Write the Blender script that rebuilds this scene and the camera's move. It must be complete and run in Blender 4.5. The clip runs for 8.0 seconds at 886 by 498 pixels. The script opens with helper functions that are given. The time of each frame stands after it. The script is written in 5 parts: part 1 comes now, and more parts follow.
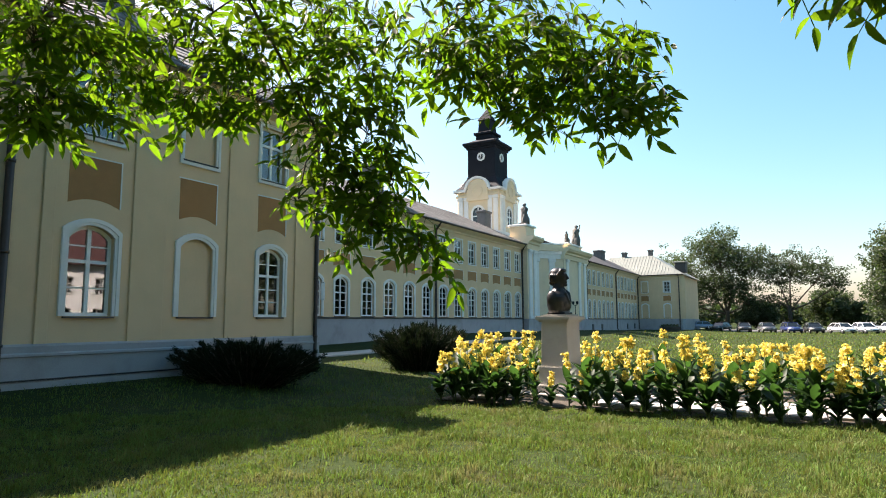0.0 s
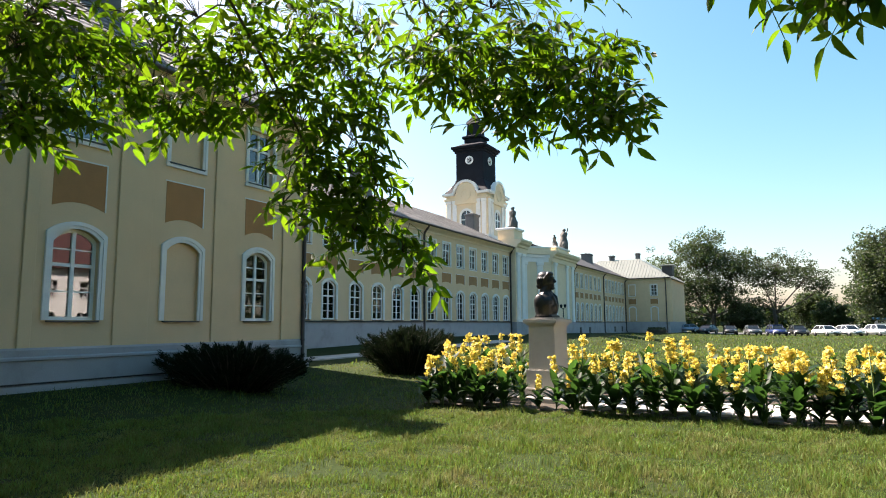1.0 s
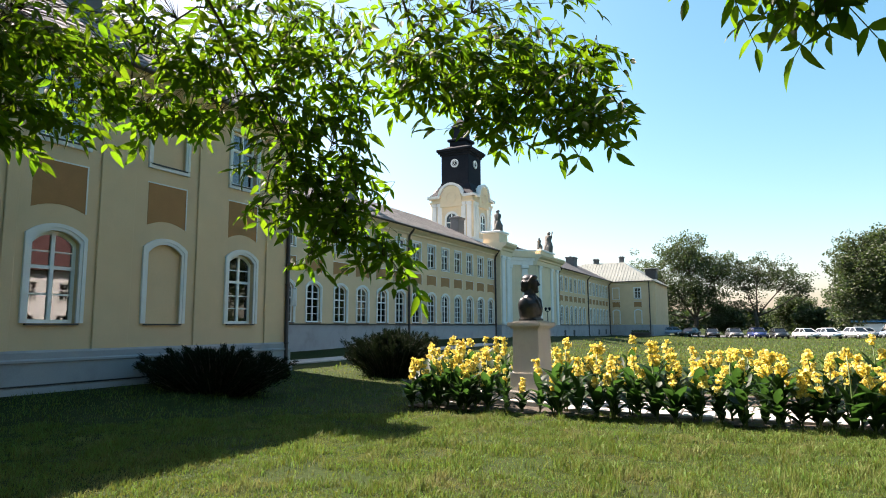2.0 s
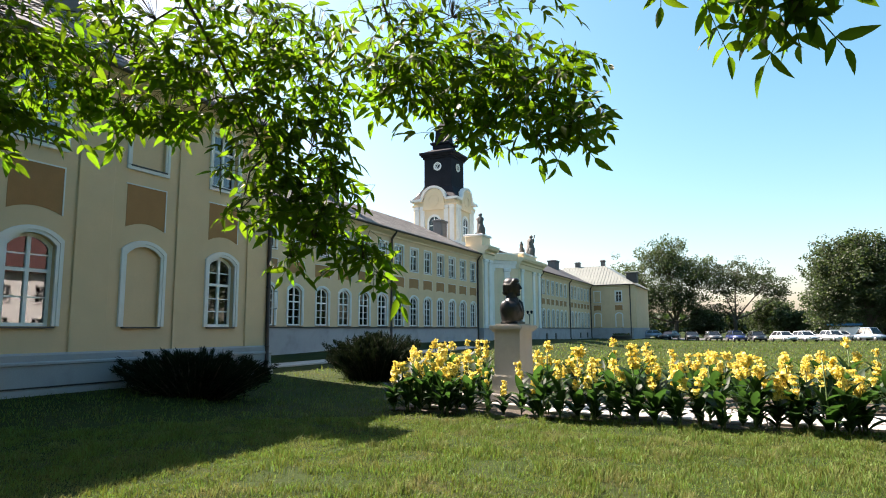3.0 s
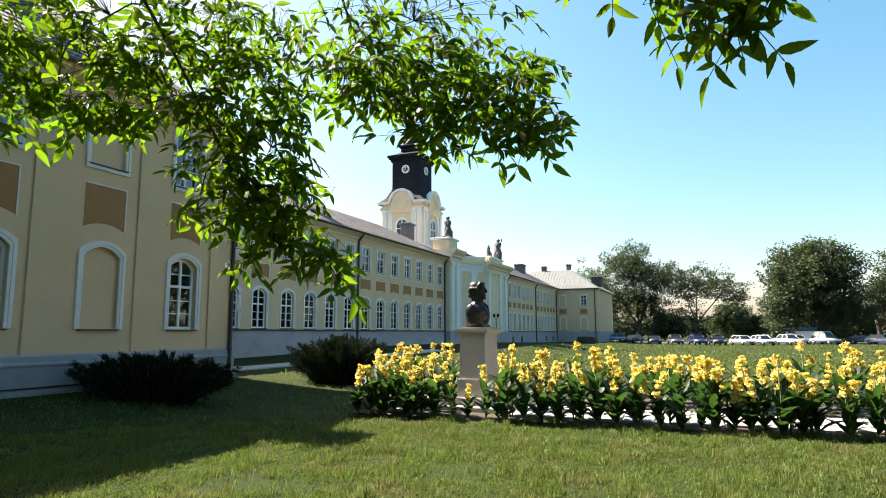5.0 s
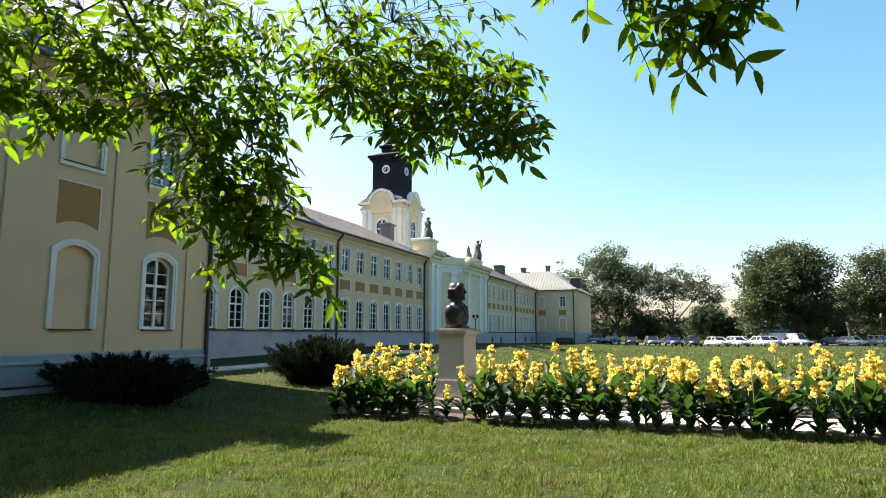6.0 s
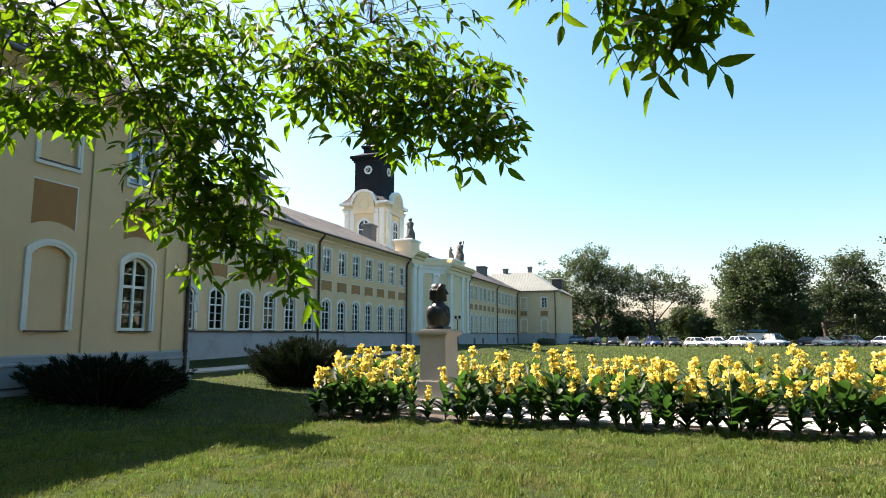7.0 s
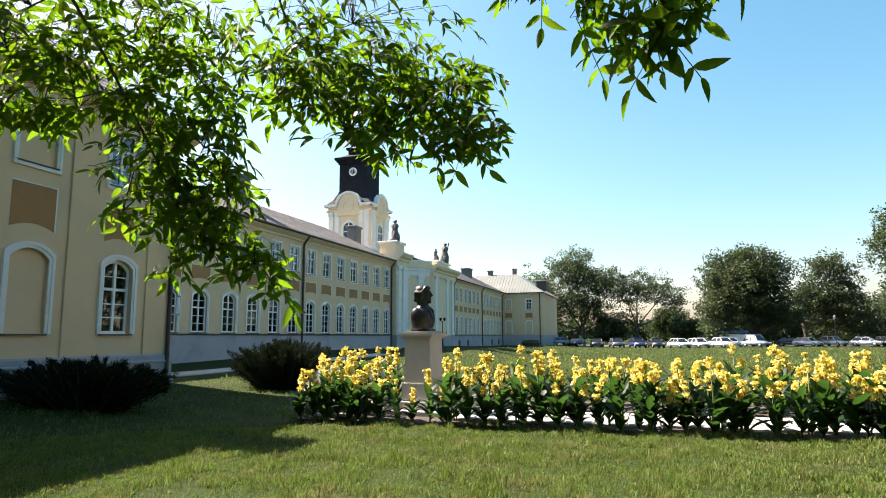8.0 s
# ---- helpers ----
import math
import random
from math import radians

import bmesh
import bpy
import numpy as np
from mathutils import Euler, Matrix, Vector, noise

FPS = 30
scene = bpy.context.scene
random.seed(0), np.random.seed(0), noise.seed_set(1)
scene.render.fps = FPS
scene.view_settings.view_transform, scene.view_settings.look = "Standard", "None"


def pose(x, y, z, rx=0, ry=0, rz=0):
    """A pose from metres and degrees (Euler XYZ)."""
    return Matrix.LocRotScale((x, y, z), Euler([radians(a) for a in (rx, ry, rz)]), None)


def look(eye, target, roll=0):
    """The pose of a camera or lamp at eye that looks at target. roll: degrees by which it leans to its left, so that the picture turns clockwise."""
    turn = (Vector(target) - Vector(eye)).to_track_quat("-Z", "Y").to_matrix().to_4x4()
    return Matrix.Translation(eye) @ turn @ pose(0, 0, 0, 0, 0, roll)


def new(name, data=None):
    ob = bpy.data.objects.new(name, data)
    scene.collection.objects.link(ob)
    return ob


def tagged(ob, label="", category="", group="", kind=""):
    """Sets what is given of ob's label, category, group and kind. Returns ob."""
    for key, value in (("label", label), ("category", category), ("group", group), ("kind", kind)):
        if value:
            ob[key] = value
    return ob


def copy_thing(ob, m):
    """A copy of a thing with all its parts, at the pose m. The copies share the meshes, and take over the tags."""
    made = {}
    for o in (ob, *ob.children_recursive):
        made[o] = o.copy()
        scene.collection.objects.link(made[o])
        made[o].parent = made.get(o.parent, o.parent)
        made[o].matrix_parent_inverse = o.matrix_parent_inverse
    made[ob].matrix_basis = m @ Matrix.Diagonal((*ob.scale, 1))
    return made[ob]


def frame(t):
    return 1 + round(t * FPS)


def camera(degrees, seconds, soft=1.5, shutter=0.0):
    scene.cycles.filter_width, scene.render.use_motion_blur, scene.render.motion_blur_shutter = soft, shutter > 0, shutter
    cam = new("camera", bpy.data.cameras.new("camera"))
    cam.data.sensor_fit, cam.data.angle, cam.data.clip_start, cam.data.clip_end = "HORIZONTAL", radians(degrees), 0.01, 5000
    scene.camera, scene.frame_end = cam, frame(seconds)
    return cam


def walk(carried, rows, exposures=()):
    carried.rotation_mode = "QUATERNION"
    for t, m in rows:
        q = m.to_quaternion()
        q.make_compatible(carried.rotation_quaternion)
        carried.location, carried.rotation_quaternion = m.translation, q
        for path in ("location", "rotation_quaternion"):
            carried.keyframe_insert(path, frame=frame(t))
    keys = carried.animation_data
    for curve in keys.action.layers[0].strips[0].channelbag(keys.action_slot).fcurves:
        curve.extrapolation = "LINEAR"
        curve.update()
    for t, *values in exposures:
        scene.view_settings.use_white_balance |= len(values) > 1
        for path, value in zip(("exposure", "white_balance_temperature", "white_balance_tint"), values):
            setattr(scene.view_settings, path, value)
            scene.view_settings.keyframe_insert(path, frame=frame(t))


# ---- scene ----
cam = camera(69.8, 8.0, soft=1.0)
PATH = [
    (0, (0.063, 0.076, 1.69), (-0.916, 1.805, 1.916), -0.2),
    (0.5, (0.078, 0.071, 1.692), (-0.886, 1.809, 1.922), -0.3),
    (1, (0.087, 0.068, 1.694), (-0.86, 1.814, 1.93), -0.3),
    (1.5, (0.095, 0.074, 1.698), (-0.834, 1.829, 1.938), -0.3),
    (3, (0.116, 0.074, 1.698), (-0.74, 1.864, 1.952), -0.3),
    (3.5, (0.116, 0.084, 1.697), (-0.721, 1.882, 1.954), -0.3),
    (4, (0.125, 0.081, 1.698), (-0.688, 1.889, 1.958), -0.2),
    (4.5, (0.135, 0.084, 1.698), (-0.654, 1.902, 1.96), -0.2),
    (6, (0.157, 0.086, 1.702), (-0.547, 1.939, 1.967), 0.0),
    (6.5, (0.157, 0.096, 1.697), (-0.52, 1.959, 1.964), 0.0),
    (7, (0.171, 0.091, 1.702), (-0.481, 1.963, 1.97), -0.1),
    (7.5, (0.174, 0.097, 1.703), (-0.454, 1.976, 1.973), -0.1),
    (8, (0.181, 0.098, 1.703), (-0.426, 1.984, 1.977), -0.3),
]
walk(cam, [(t, look(e, g, r)) for t, e, g, r in PATH], [(0, 2.03, 7000, 20), (8, 2.03, 7000, 20)])

# ---- light ----
SUN_WAY = Vector((-0.92, 0.15, 1.0)).normalized()
world = bpy.data.worlds.new("world")
scene.world = world
world.use_nodes = True
wn = world.node_tree.nodes
sky = wn.new("ShaderNodeTexSky")
sky.sky_type = "NISHITA"
sky.sun_disc = False
sky.sun_elevation = math.asin(SUN_WAY.z)
sky.sun_rotation = math.atan2(SUN_WAY.x, SUN_WAY.y) % (2 * math.pi)
sky.air_density, sky.dust_density, sky.ozone_density = 1.0, 1.9, 1.0
deep = wn.new("ShaderNodeHueSaturation")
deep.inputs["Saturation"].default_value, deep.inputs["Hue"].default_value = 1.32, 0.472
world.node_tree.links.new(sky.outputs[0], deep.inputs["Color"])
world.node_tree.links.new(deep.outputs[0], wn["Background"].inputs[0])
wn["Background"].inputs[1].default_value = 0.067
sun = new("sun", bpy.data.lights.new("sun", "SUN"))
sun.data.energy, sun.data.angle, sun.data.color = 5.0, radians(0.53), (1.0, 0.95, 0.86)
sun.matrix_world = look(SUN_WAY * 200, (0, 0, 0))


# ---- materials ----
def mat(name, color, rough=0.8, metal=0.0, vary=0.15, scale=6.0, fine=60.0, bump=0.25, depth=0.01, stain=None, stain_scale=0.7,
        stain_amount=0.5, random_by=0.0, translucent=0.0, hue=0.485, glow=1.9, spec=0.5, coat=0.0):
    """A painted or grown surface: base colour with grain, broad variation, an optional stain colour and fine relief."""
    m = bpy.data.materials.new(name)
    m.use_nodes = True
    nt = m.node_tree
    n, l = nt.nodes, nt.links
    b = n["Principled BSDF"]
    b.inputs["Roughness"].default_value = rough
    b.inputs["Metallic"].default_value = metal
    b.inputs["Specular IOR Level"].default_value = spec
    b.inputs["Coat Weight"].default_value = coat
    tc = n.new("ShaderNodeTexCoord")
    big = n.new("ShaderNodeTexNoise")
    big.inputs["Scale"].default_value, big.inputs["Detail"].default_value = scale, 6
    l.new(tc.outputs["Object"], big.inputs["Vector"])
    small = n.new("ShaderNodeTexNoise")
    small.inputs["Scale"].default_value, small.inputs["Detail"].default_value = fine, 4
    l.new(tc.outputs["Object"], small.inputs["Vector"])
    add = n.new("ShaderNodeMath")
    add.operation = "ADD"
    l.new(big.outputs["Fac"], add.inputs[0])
    l.new(small.outputs["Fac"], add.inputs[1])
    mr = n.new("ShaderNodeMapRange")
    mr.inputs["From Min"].default_value, mr.inputs["From Max"].default_value = 0.6, 1.4
    mr.inputs["To Min"].default_value, mr.inputs["To Max"].default_value = 1 - vary, 1 + vary
    l.new(add.outputs[0], mr.inputs["Value"])
    hsv = n.new("ShaderNodeHueSaturation")
    hsv.inputs["Color"].default_value = (*color, 1)
    l.new(mr.outputs[0], hsv.inputs["Value"])
    out = hsv.outputs["Color"]
    if random_by:
        oi = n.new("ShaderNodeObjectInfo")
        gi = n.new("ShaderNodeNewGeometry")
        s = n.new("ShaderNodeMath")
        s.operation = "ADD"
        l.new(oi.outputs["Random"], s.inputs[0])
        l.new(gi.outputs["Random Per Island"], s.inputs[1])
        r = n.new("ShaderNodeMapRange")
        r.inputs["From Max"].default_value = 2.0
        r.inputs["To Min"].default_value, r.inputs["To Max"].default_value = 1 - random_by, 1 + random_by
        l.new(s.outputs[0], r.inputs["Value"])
        h2 = n.new("ShaderNodeHueSaturation")
        l.new(out, h2.inputs["Color"])
        l.new(r.outputs[0], h2.inputs["Value"])
        hr = n.new("ShaderNodeMapRange")
        hr.inputs["To Min"].default_value, hr.inputs["To Max"].default_value = 0.5 - random_by * 0.05, 0.5 + random_by * 0.05
        l.new(gi.outputs["Random Per Island"], hr.inputs["Value"])
        l.new(hr.outputs[0], h2.inputs["Hue"])
        out = h2.outputs["Color"]
    if stain:
        st = n.new("ShaderNodeTexNoise")
        st.inputs["Scale"].default_value, st.inputs["Detail"].default_value, st.inputs["Roughness"].default_value = stain_scale, 8, 0.65
        l.new(tc.outputs["Object"], st.inputs["Vector"])
        sr = n.new("ShaderNodeMapRange")
        sr.inputs["From Min"].default_value, sr.inputs["From Max"].default_value = 0.5, 0.68
        sr.inputs["To Max"].default_value = stain_amount
        l.new(st.outputs["Fac"], sr.inputs["Value"])
        mx = n.new("ShaderNodeMix")
        mx.data_type = "RGBA"
        l.new(sr.outputs[0], mx.inputs["Factor"])
        l.new(out, mx.inputs["A"])
        mx.inputs["B"].default_value = (*stain, 1)
        out = mx.outputs["Result"]
    l.new(out, b.inputs["Base Color"])
    if bump:
        bp = n.new("ShaderNodeBump")
        bp.inputs["Strength"].default_value, bp.inputs["Distance"].default_value = bump, depth
        l.new(add.outputs[0], bp.inputs["Height"])
        l.new(bp.outputs[0], b.inputs["Normal"])
    if translucent:
        tr = n.new("ShaderNodeBsdfTranslucent")
        h3 = n.new("ShaderNodeHueSaturation")
        h3.inputs["Hue"].default_value, h3.inputs["Saturation"].default_value = hue, 1.1
        h3.inputs["Value"].default_value = glow
        l.new(out, h3.inputs["Color"])
        l.new(h3.outputs[0], tr.inputs["Color"])
        ms = n.new("ShaderNodeMixShader")
        ms.inputs[0].default_value = translucent
        l.new(b.outputs[0], ms.inputs[1])
        l.new(tr.outputs[0], ms.inputs[2])
        l.new(ms.outputs[0], n["Material Output"].inputs[0])
    return m


def glass_mat(name, ior=2.0, tint=(0.55, 0.6, 0.65)):
    m = bpy.data.materials.new(name)
    m.use_nodes = True
    n, l = m.node_tree.nodes, m.node_tree.links
    n.remove(n["Principled BSDF"])
    t = n.new("ShaderNodeBsdfTransparent")
    t.inputs[0].default_value = (*tint, 1)
    g = n.new("ShaderNodeBsdfGlossy")
    g.inputs["Roughness"].default_value = 0.015
    wob = n.new("ShaderNodeTexNoise")
    wob.inputs["Scale"].default_value = 2.2
    bp = n.new("ShaderNodeBump")
    bp.inputs["Strength"].default_value, bp.inputs["Distance"].default_value = 0.06, 0.02
    l.new(wob.outputs["Fac"], bp.inputs["Height"])
    l.new(bp.outputs[0], g.inputs["Normal"])
    f = n.new("ShaderNodeFresnel")
    f.inputs["IOR"].default_value = ior
    ms = n.new("ShaderNodeMixShader")
    l.new(f.outputs[0], ms.inputs[0])
    l.new(t.outputs[0], ms.inputs[1])
    l.new(g.outputs[0], ms.inputs[2])
    l.new(ms.outputs[0], n["Material Output"].inputs[0])
    return m


PLASTER = mat("yellow_plaster", (0.69, 0.50, 0.31), 0.9, vary=0.08, scale=1.2, fine=40, bump=0.15, stain=(0.52, 0.4, 0.26), stain_amount=0.3, stain_scale=0.5)
CREAM = mat("cream_plaster", (0.74, 0.605, 0.42), 0.9, vary=0.06, scale=1.5, fine=40, bump=0.12, stain=(0.52, 0.43, 0.3), stain_amount=0.25)
TRIM = mat("white_trim_paint", (0.76, 0.75, 0.73), 0.8, vary=0.07, scale=2.0, fine=50, bump=0.1, stain=(0.5, 0.48, 0.44), stain_amount=0.3)
OCHRE = mat("ochre_panel_plaster", (0.38, 0.19, 0.075), 0.9, vary=0.1, scale=2.0, fine=40, bump=0.15, stain=(0.26, 0.13, 0.06), stain_amount=0.35)
PLINTH = mat("grey_plinth_plaster", (0.36, 0.355, 0.37), 0.9, vary=0.1, scale=1.3, fine=30, bump=0.2, stain=(0.22, 0.21, 0.2), stain_amount=0.5, stain_scale=0.8)
# sheet metal of sills, ledges and hatches, and the painted shadow line on the plinth
DARKLINE = mat("dark_metal_and_shadow_line", (0.06, 0.055, 0.055), 0.5, 0.6, vary=0.2, bump=0.05)
PIPE = mat("brown_downpipe_metal", (0.07, 0.05, 0.045), 0.45, 0.5, vary=0.2, bump=0.05)
SASH = mat("white_sash_paint", (0.78, 0.78, 0.77), 0.45, vary=0.04, bump=0.03)
# dark base colour stands for the lack of light in the rooms
INSIDE = mat("interior_painted_dim", (0.1, 0.09, 0.085), 0.9, vary=0.1)
BLIND = mat("red_roof_tile", (0.07, 0.027, 0.025), 0.85, vary=0.25, scale=1, fine=8)
SLATE = mat("grey_roof_slate", (0.17, 0.16, 0.15), 0.75, vary=0.3, scale=3.0, fine=20, bump=0.3, depth=0.02, random_by=0.55)
DARKROOF = mat("dark_roof_sheet", (0.03, 0.028, 0.03), 0.8, vary=0.2, scale=1.5, fine=8, bump=0.1)
SEAM = mat("grey_green_sheet_roof", (0.2, 0.215, 0.19), 0.5, 0.3, vary=0.12, scale=0.8, fine=6, bump=0.05, stain=(0.2, 0.2, 0.18), stain_amount=0.4)
BLACKMETAL = mat("black_tower_sheet", (0.01, 0.012, 0.018), 0.75, 0.0, spec=0.15, vary=0.25, scale=1.5, fine=12, bump=0.08)
STONE = mat("weathered_sandstone", (0.11, 0.105, 0.095), 0.9, vary=0.3, scale=5, fine=40, bump=0.4, stain=(0.07, 0.07, 0.065), stain_scale=2.5)
CHIMNEY = mat("dark_chimney_render", (0.13, 0.125, 0.125), 0.9, vary=0.2, scale=3)
BRONZE = mat("dark_bronze", (0.018, 0.018, 0.019), 0.42, 0.3, vary=0.3, scale=8, fine=70, bump=0.25, depth=0.006)
GRANITE = mat("pale_pedestal_stone", (0.38, 0.355, 0.32), 0.6, vary=0.1, scale=8, fine=120, bump=0.1, stain=(0.28, 0.26, 0.23), stain_amount=0.35, stain_scale=2)
PAVER = mat("pale_concrete_paver", (0.36, 0.34, 0.32), 0.85, vary=0.12, scale=3, fine=60, bump=0.2, random_by=0.15, stain=(0.3, 0.28, 0.25), stain_amount=0.4)
SOIL = mat("dry_soil", (0.055, 0.042, 0.028), 0.95, vary=0.3, scale=5, fine=30, bump=0.8, depth=0.03)
LAWN = mat("lawn_ground", (0.021, 0.034, 0.008), 0.95, vary=0.35, scale=0.8, fine=14, spec=0.08, bump=0.7, depth=0.03, stain=(0.06, 0.045, 0.026), stain_scale=0.55, stain_amount=0.4)
BLADE = mat("grass_blade", (0.088, 0.122, 0.028), 0.7, spec=0.2, vary=0.25, scale=0.9, fine=4, bump=0, random_by=0.9, translucent=0.3, hue=0.495, glow=1.6, stain=(0.2, 0.165, 0.085), stain_scale=1.3, stain_amount=0.5)
JUNIPER = mat("juniper_needles", (0.012, 0.02, 0.008), 0.9, spec=0.15, vary=0.3, bump=0, random_by=0.4, translucent=0.1)
BARK = mat("dark_bark", (0.07, 0.055, 0.04), 0.9, vary=0.3, scale=12, fine=60, bump=0.6, depth=0.01)
LEAF = mat("ash_leaf", (0.0095, 0.022, 0.0026), 0.5, spec=0.28, vary=0.15, scale=8, fine=40, bump=0.05, random_by=0.3, translucent=0.5, hue=0.478, glow=13.5)
FARLEAF = mat("far_tree_leaf", (0.024, 0.04, 0.012), 0.6, vary=0.2, scale=0.3, fine=2, bump=0, random_by=0.45, translucent=0.35, glow=2.6)
CANNALEAF = mat("canna_leaf", (0.013, 0.034, 0.008), 0.5, spec=0.25, vary=0.15, scale=6, fine=30, bump=0.05, random_by=0.3, translucent=0.4, glow=3.2)
CANNASTEM = mat("canna_stem", (0.09, 0.14, 0.04), 0.5, vary=0.15, bump=0)
PETAL = mat("yellow_petal", (0.72, 0.6, 0.16), 0.55, vary=0.12, scale=20, fine=80, bump=0.05, random_by=0.1, translucent=0.35, hue=0.5, glow=1.05)
ASPHALT = mat("asphalt", (0.07, 0.07, 0.072), 0.9, vary=0.2, scale=1, fine=40, bump=0.3)
GLASS = glass_mat("window_glass", 2.3)
DIMGLASS = glass_mat("old_window_glass", 2.0, (0.4, 0.43, 0.46))
CARGLASS = mat("car_glass", (0.012, 0.014, 0.016), 0.05, vary=0.05, bump=0, spec=0.8)
TYRE = mat("tyre_rubber", (0.02, 0.02, 0.02), 0.8, vary=0.1, bump=0)
IRON = mat("black_iron", (0.02, 0.02, 0.022), 0.5, 0.4, vary=0.2, bump=0.05)


# ---- building helpers ----
def part(name, bm, material, parent=None, label=""):
    """Links a bmesh as one mesh object, under its thing."""
    me = bpy.data.meshes.new(name)
    bm.to_mesh(me)
    bm.free()
    return shared(name, me, material, parent, label)


def shared(name, me, material, parent=None, label="", m=None):
    if material and not me.materials:
        me.materials.append(material)
    ob = new(name, me)
    if parent:
        ob.parent = parent
    if m is not None:
        ob.matrix_basis = m
    if label:
        tagged(ob, label)
    return ob


def thing(name, label, category, m=None, group="", kind=""):
    ob = new(name)
    ob.empty_display_size = 0.2
    if m is not None:
        ob.matrix_basis = m
    return tagged(ob, label, category, group, kind)


def box(bm, x0, x1, y0, y1, z0, z1, bevel=0.0, m=None):
    r = bmesh.ops.create_cube(bm, size=1)
    vs = r["verts"]
    bmesh.ops.transform(bm, verts=vs, matrix=Matrix.LocRotScale(((x0 + x1) / 2, (y0 + y1) / 2, (z0 + z1) / 2), None, (x1 - x0, y1 - y0, z1 - z0)))
    if bevel:
        es = list({e for v in vs for e in v.link_edges})
        rb = bmesh.ops.bevel(bm, geom=es, offset=bevel, segments=1, affect="EDGES")
        vs = list({v for f in rb["faces"] for v in f.verts} | {v for v in vs if v.is_valid})
    if m is not None:
        bmesh.ops.transform(bm, verts=vs, matrix=m)
    return vs


def tube(bm, points, radii, sides=8, cap=True):
    """A round limb along points."""
    rings = []
    pts = [Vector(p) for p in points]
    for i, p in enumerate(pts):
        d = (pts[min(i + 1, len(pts) - 1)] - pts[max(i - 1, 0)]).normalized()
        a = d.orthogonal().normalized() if i == 0 else (prev - d * prev.dot(d)).normalized()
        prev = a
        b = d.cross(a)
        r = radii[i] if isinstance(radii, (list, tuple)) else radii
        rings.append([bm.verts.new(p + (a * math.cos(k * 2 * math.pi / sides) + b * math.sin(k * 2 * math.pi / sides)) * r) for k in range(sides)])
    for r0, r1 in zip(rings, rings[1:]):
        for k in range(sides):
            f = bm.faces.new((r0[k], r0[(k + 1) % sides], r1[(k + 1) % sides], r1[k]))
            f.smooth = True
    if cap:
        bm.faces.new(rings[0][::-1])
        bm.faces.new(rings[-1])


def lathe(bm, profile, sides=16, m=None, squash=1.0):
    """A turned form from (radius, z) pairs."""
    rings = []
    for r, z in profile:
        rings.append([bm.verts.new((r * math.cos(k * 2 * math.pi / sides), r * squash * math.sin(k * 2 * math.pi / sides), z)) for k in range(sides)])
    for r0, r1 in zip(rings, rings[1:]):
        for k in range(sides):
            f = bm.faces.new((r0[k], r0[(k + 1) % sides], r1[(k + 1) % sides], r1[k]))
            f.smooth = True
    bm.faces.new(rings[0][::-1])
    bm.faces.new(rings[-1])
    if m is not None:
        bmesh.ops.transform(bm, verts=[v for r in rings for v in r], matrix=m)


def outline(uc, w, z0, z1, rise, n=10):
    """The outline of an opening with a segment arch, from its lower left, over the top, to its lower right, as (u, z)."""
    pts = [(uc - w / 2, z0), (uc - w / 2, z1 - rise)]
    if rise > 0:
        h = w / 2
        R = (h * h + rise * rise) / (2 * rise)
        a = math.asin(min(1, h / R))
        for k in range(1, n):
            t = -a + 2 * a * k / n
            pts.append((uc + R * math.sin(t), z1 - R + R * math.cos(t)))
    pts += [(uc + w / 2, z1 - rise), (uc + w / 2, z0)]
    return pts


def wall_with_openings(bm, u0, u1, z0, z1, thick, bays, levels):
    """A wall in the plane x = 0 that faces +x. bays: lists of openings (uc, w, za, zb, rise) one above the other; levels: the heights that part the storeys."""
    def quad(pts):
        bm.faces.new([bm.verts.new(p) for p in pts])

    def rect(a, b, c, d):
        if b - a > 1e-5 and d - c > 1e-5:
            quad([(0, a, c), (0, b, c), (0, b, d), (0, a, d)])
            quad([(-thick, a, c), (-thick, a, d), (-thick, b, d), (-thick, b, c)])
    u = u0
    for bay in bays:
        ua = min(o[0] - o[1] / 2 for o in bay) - 0.05
        ub = max(o[0] + o[1] / 2 for o in bay) + 0.05
        rect(u, ua, z0, z1)
        for o, za, zb in zip(bay, levels, levels[1:]):
            pts = outline(*o)
            rect(ua, o[0] - o[1] / 2, za, zb)
            rect(o[0] + o[1] / 2, ub, za, zb)
            rect(o[0] - o[1] / 2, o[0] + o[1] / 2, za, o[2])
            top = [*pts[1:-1], (o[0] + o[1] / 2, zb), (o[0] - o[1] / 2, zb)]
            quad([(0, p, q) for p, q in top[::-1]])
            quad([(-thick, p, q) for p, q in top])
            ring = pts + [pts[0]]
            for (p, q), (r, s) in zip(ring, ring[1:]):
                quad([(0, p, q), (-thick, p, q), (-thick, r, s), (0, r, s)])
        u = ub
    rect(u, u1, z0, z1)
    for a in (u0, u1):
        quad([(0, a, z0), (0, a, z1), (-thick, a, z1), (-thick, a, z0)])
    quad([(0, u0, z1), (0, u1, z1), (-thick, u1, z1), (-thick, u0, z1)])
    bmesh.ops.remove_doubles(bm, verts=bm.verts, dist=0.0005)


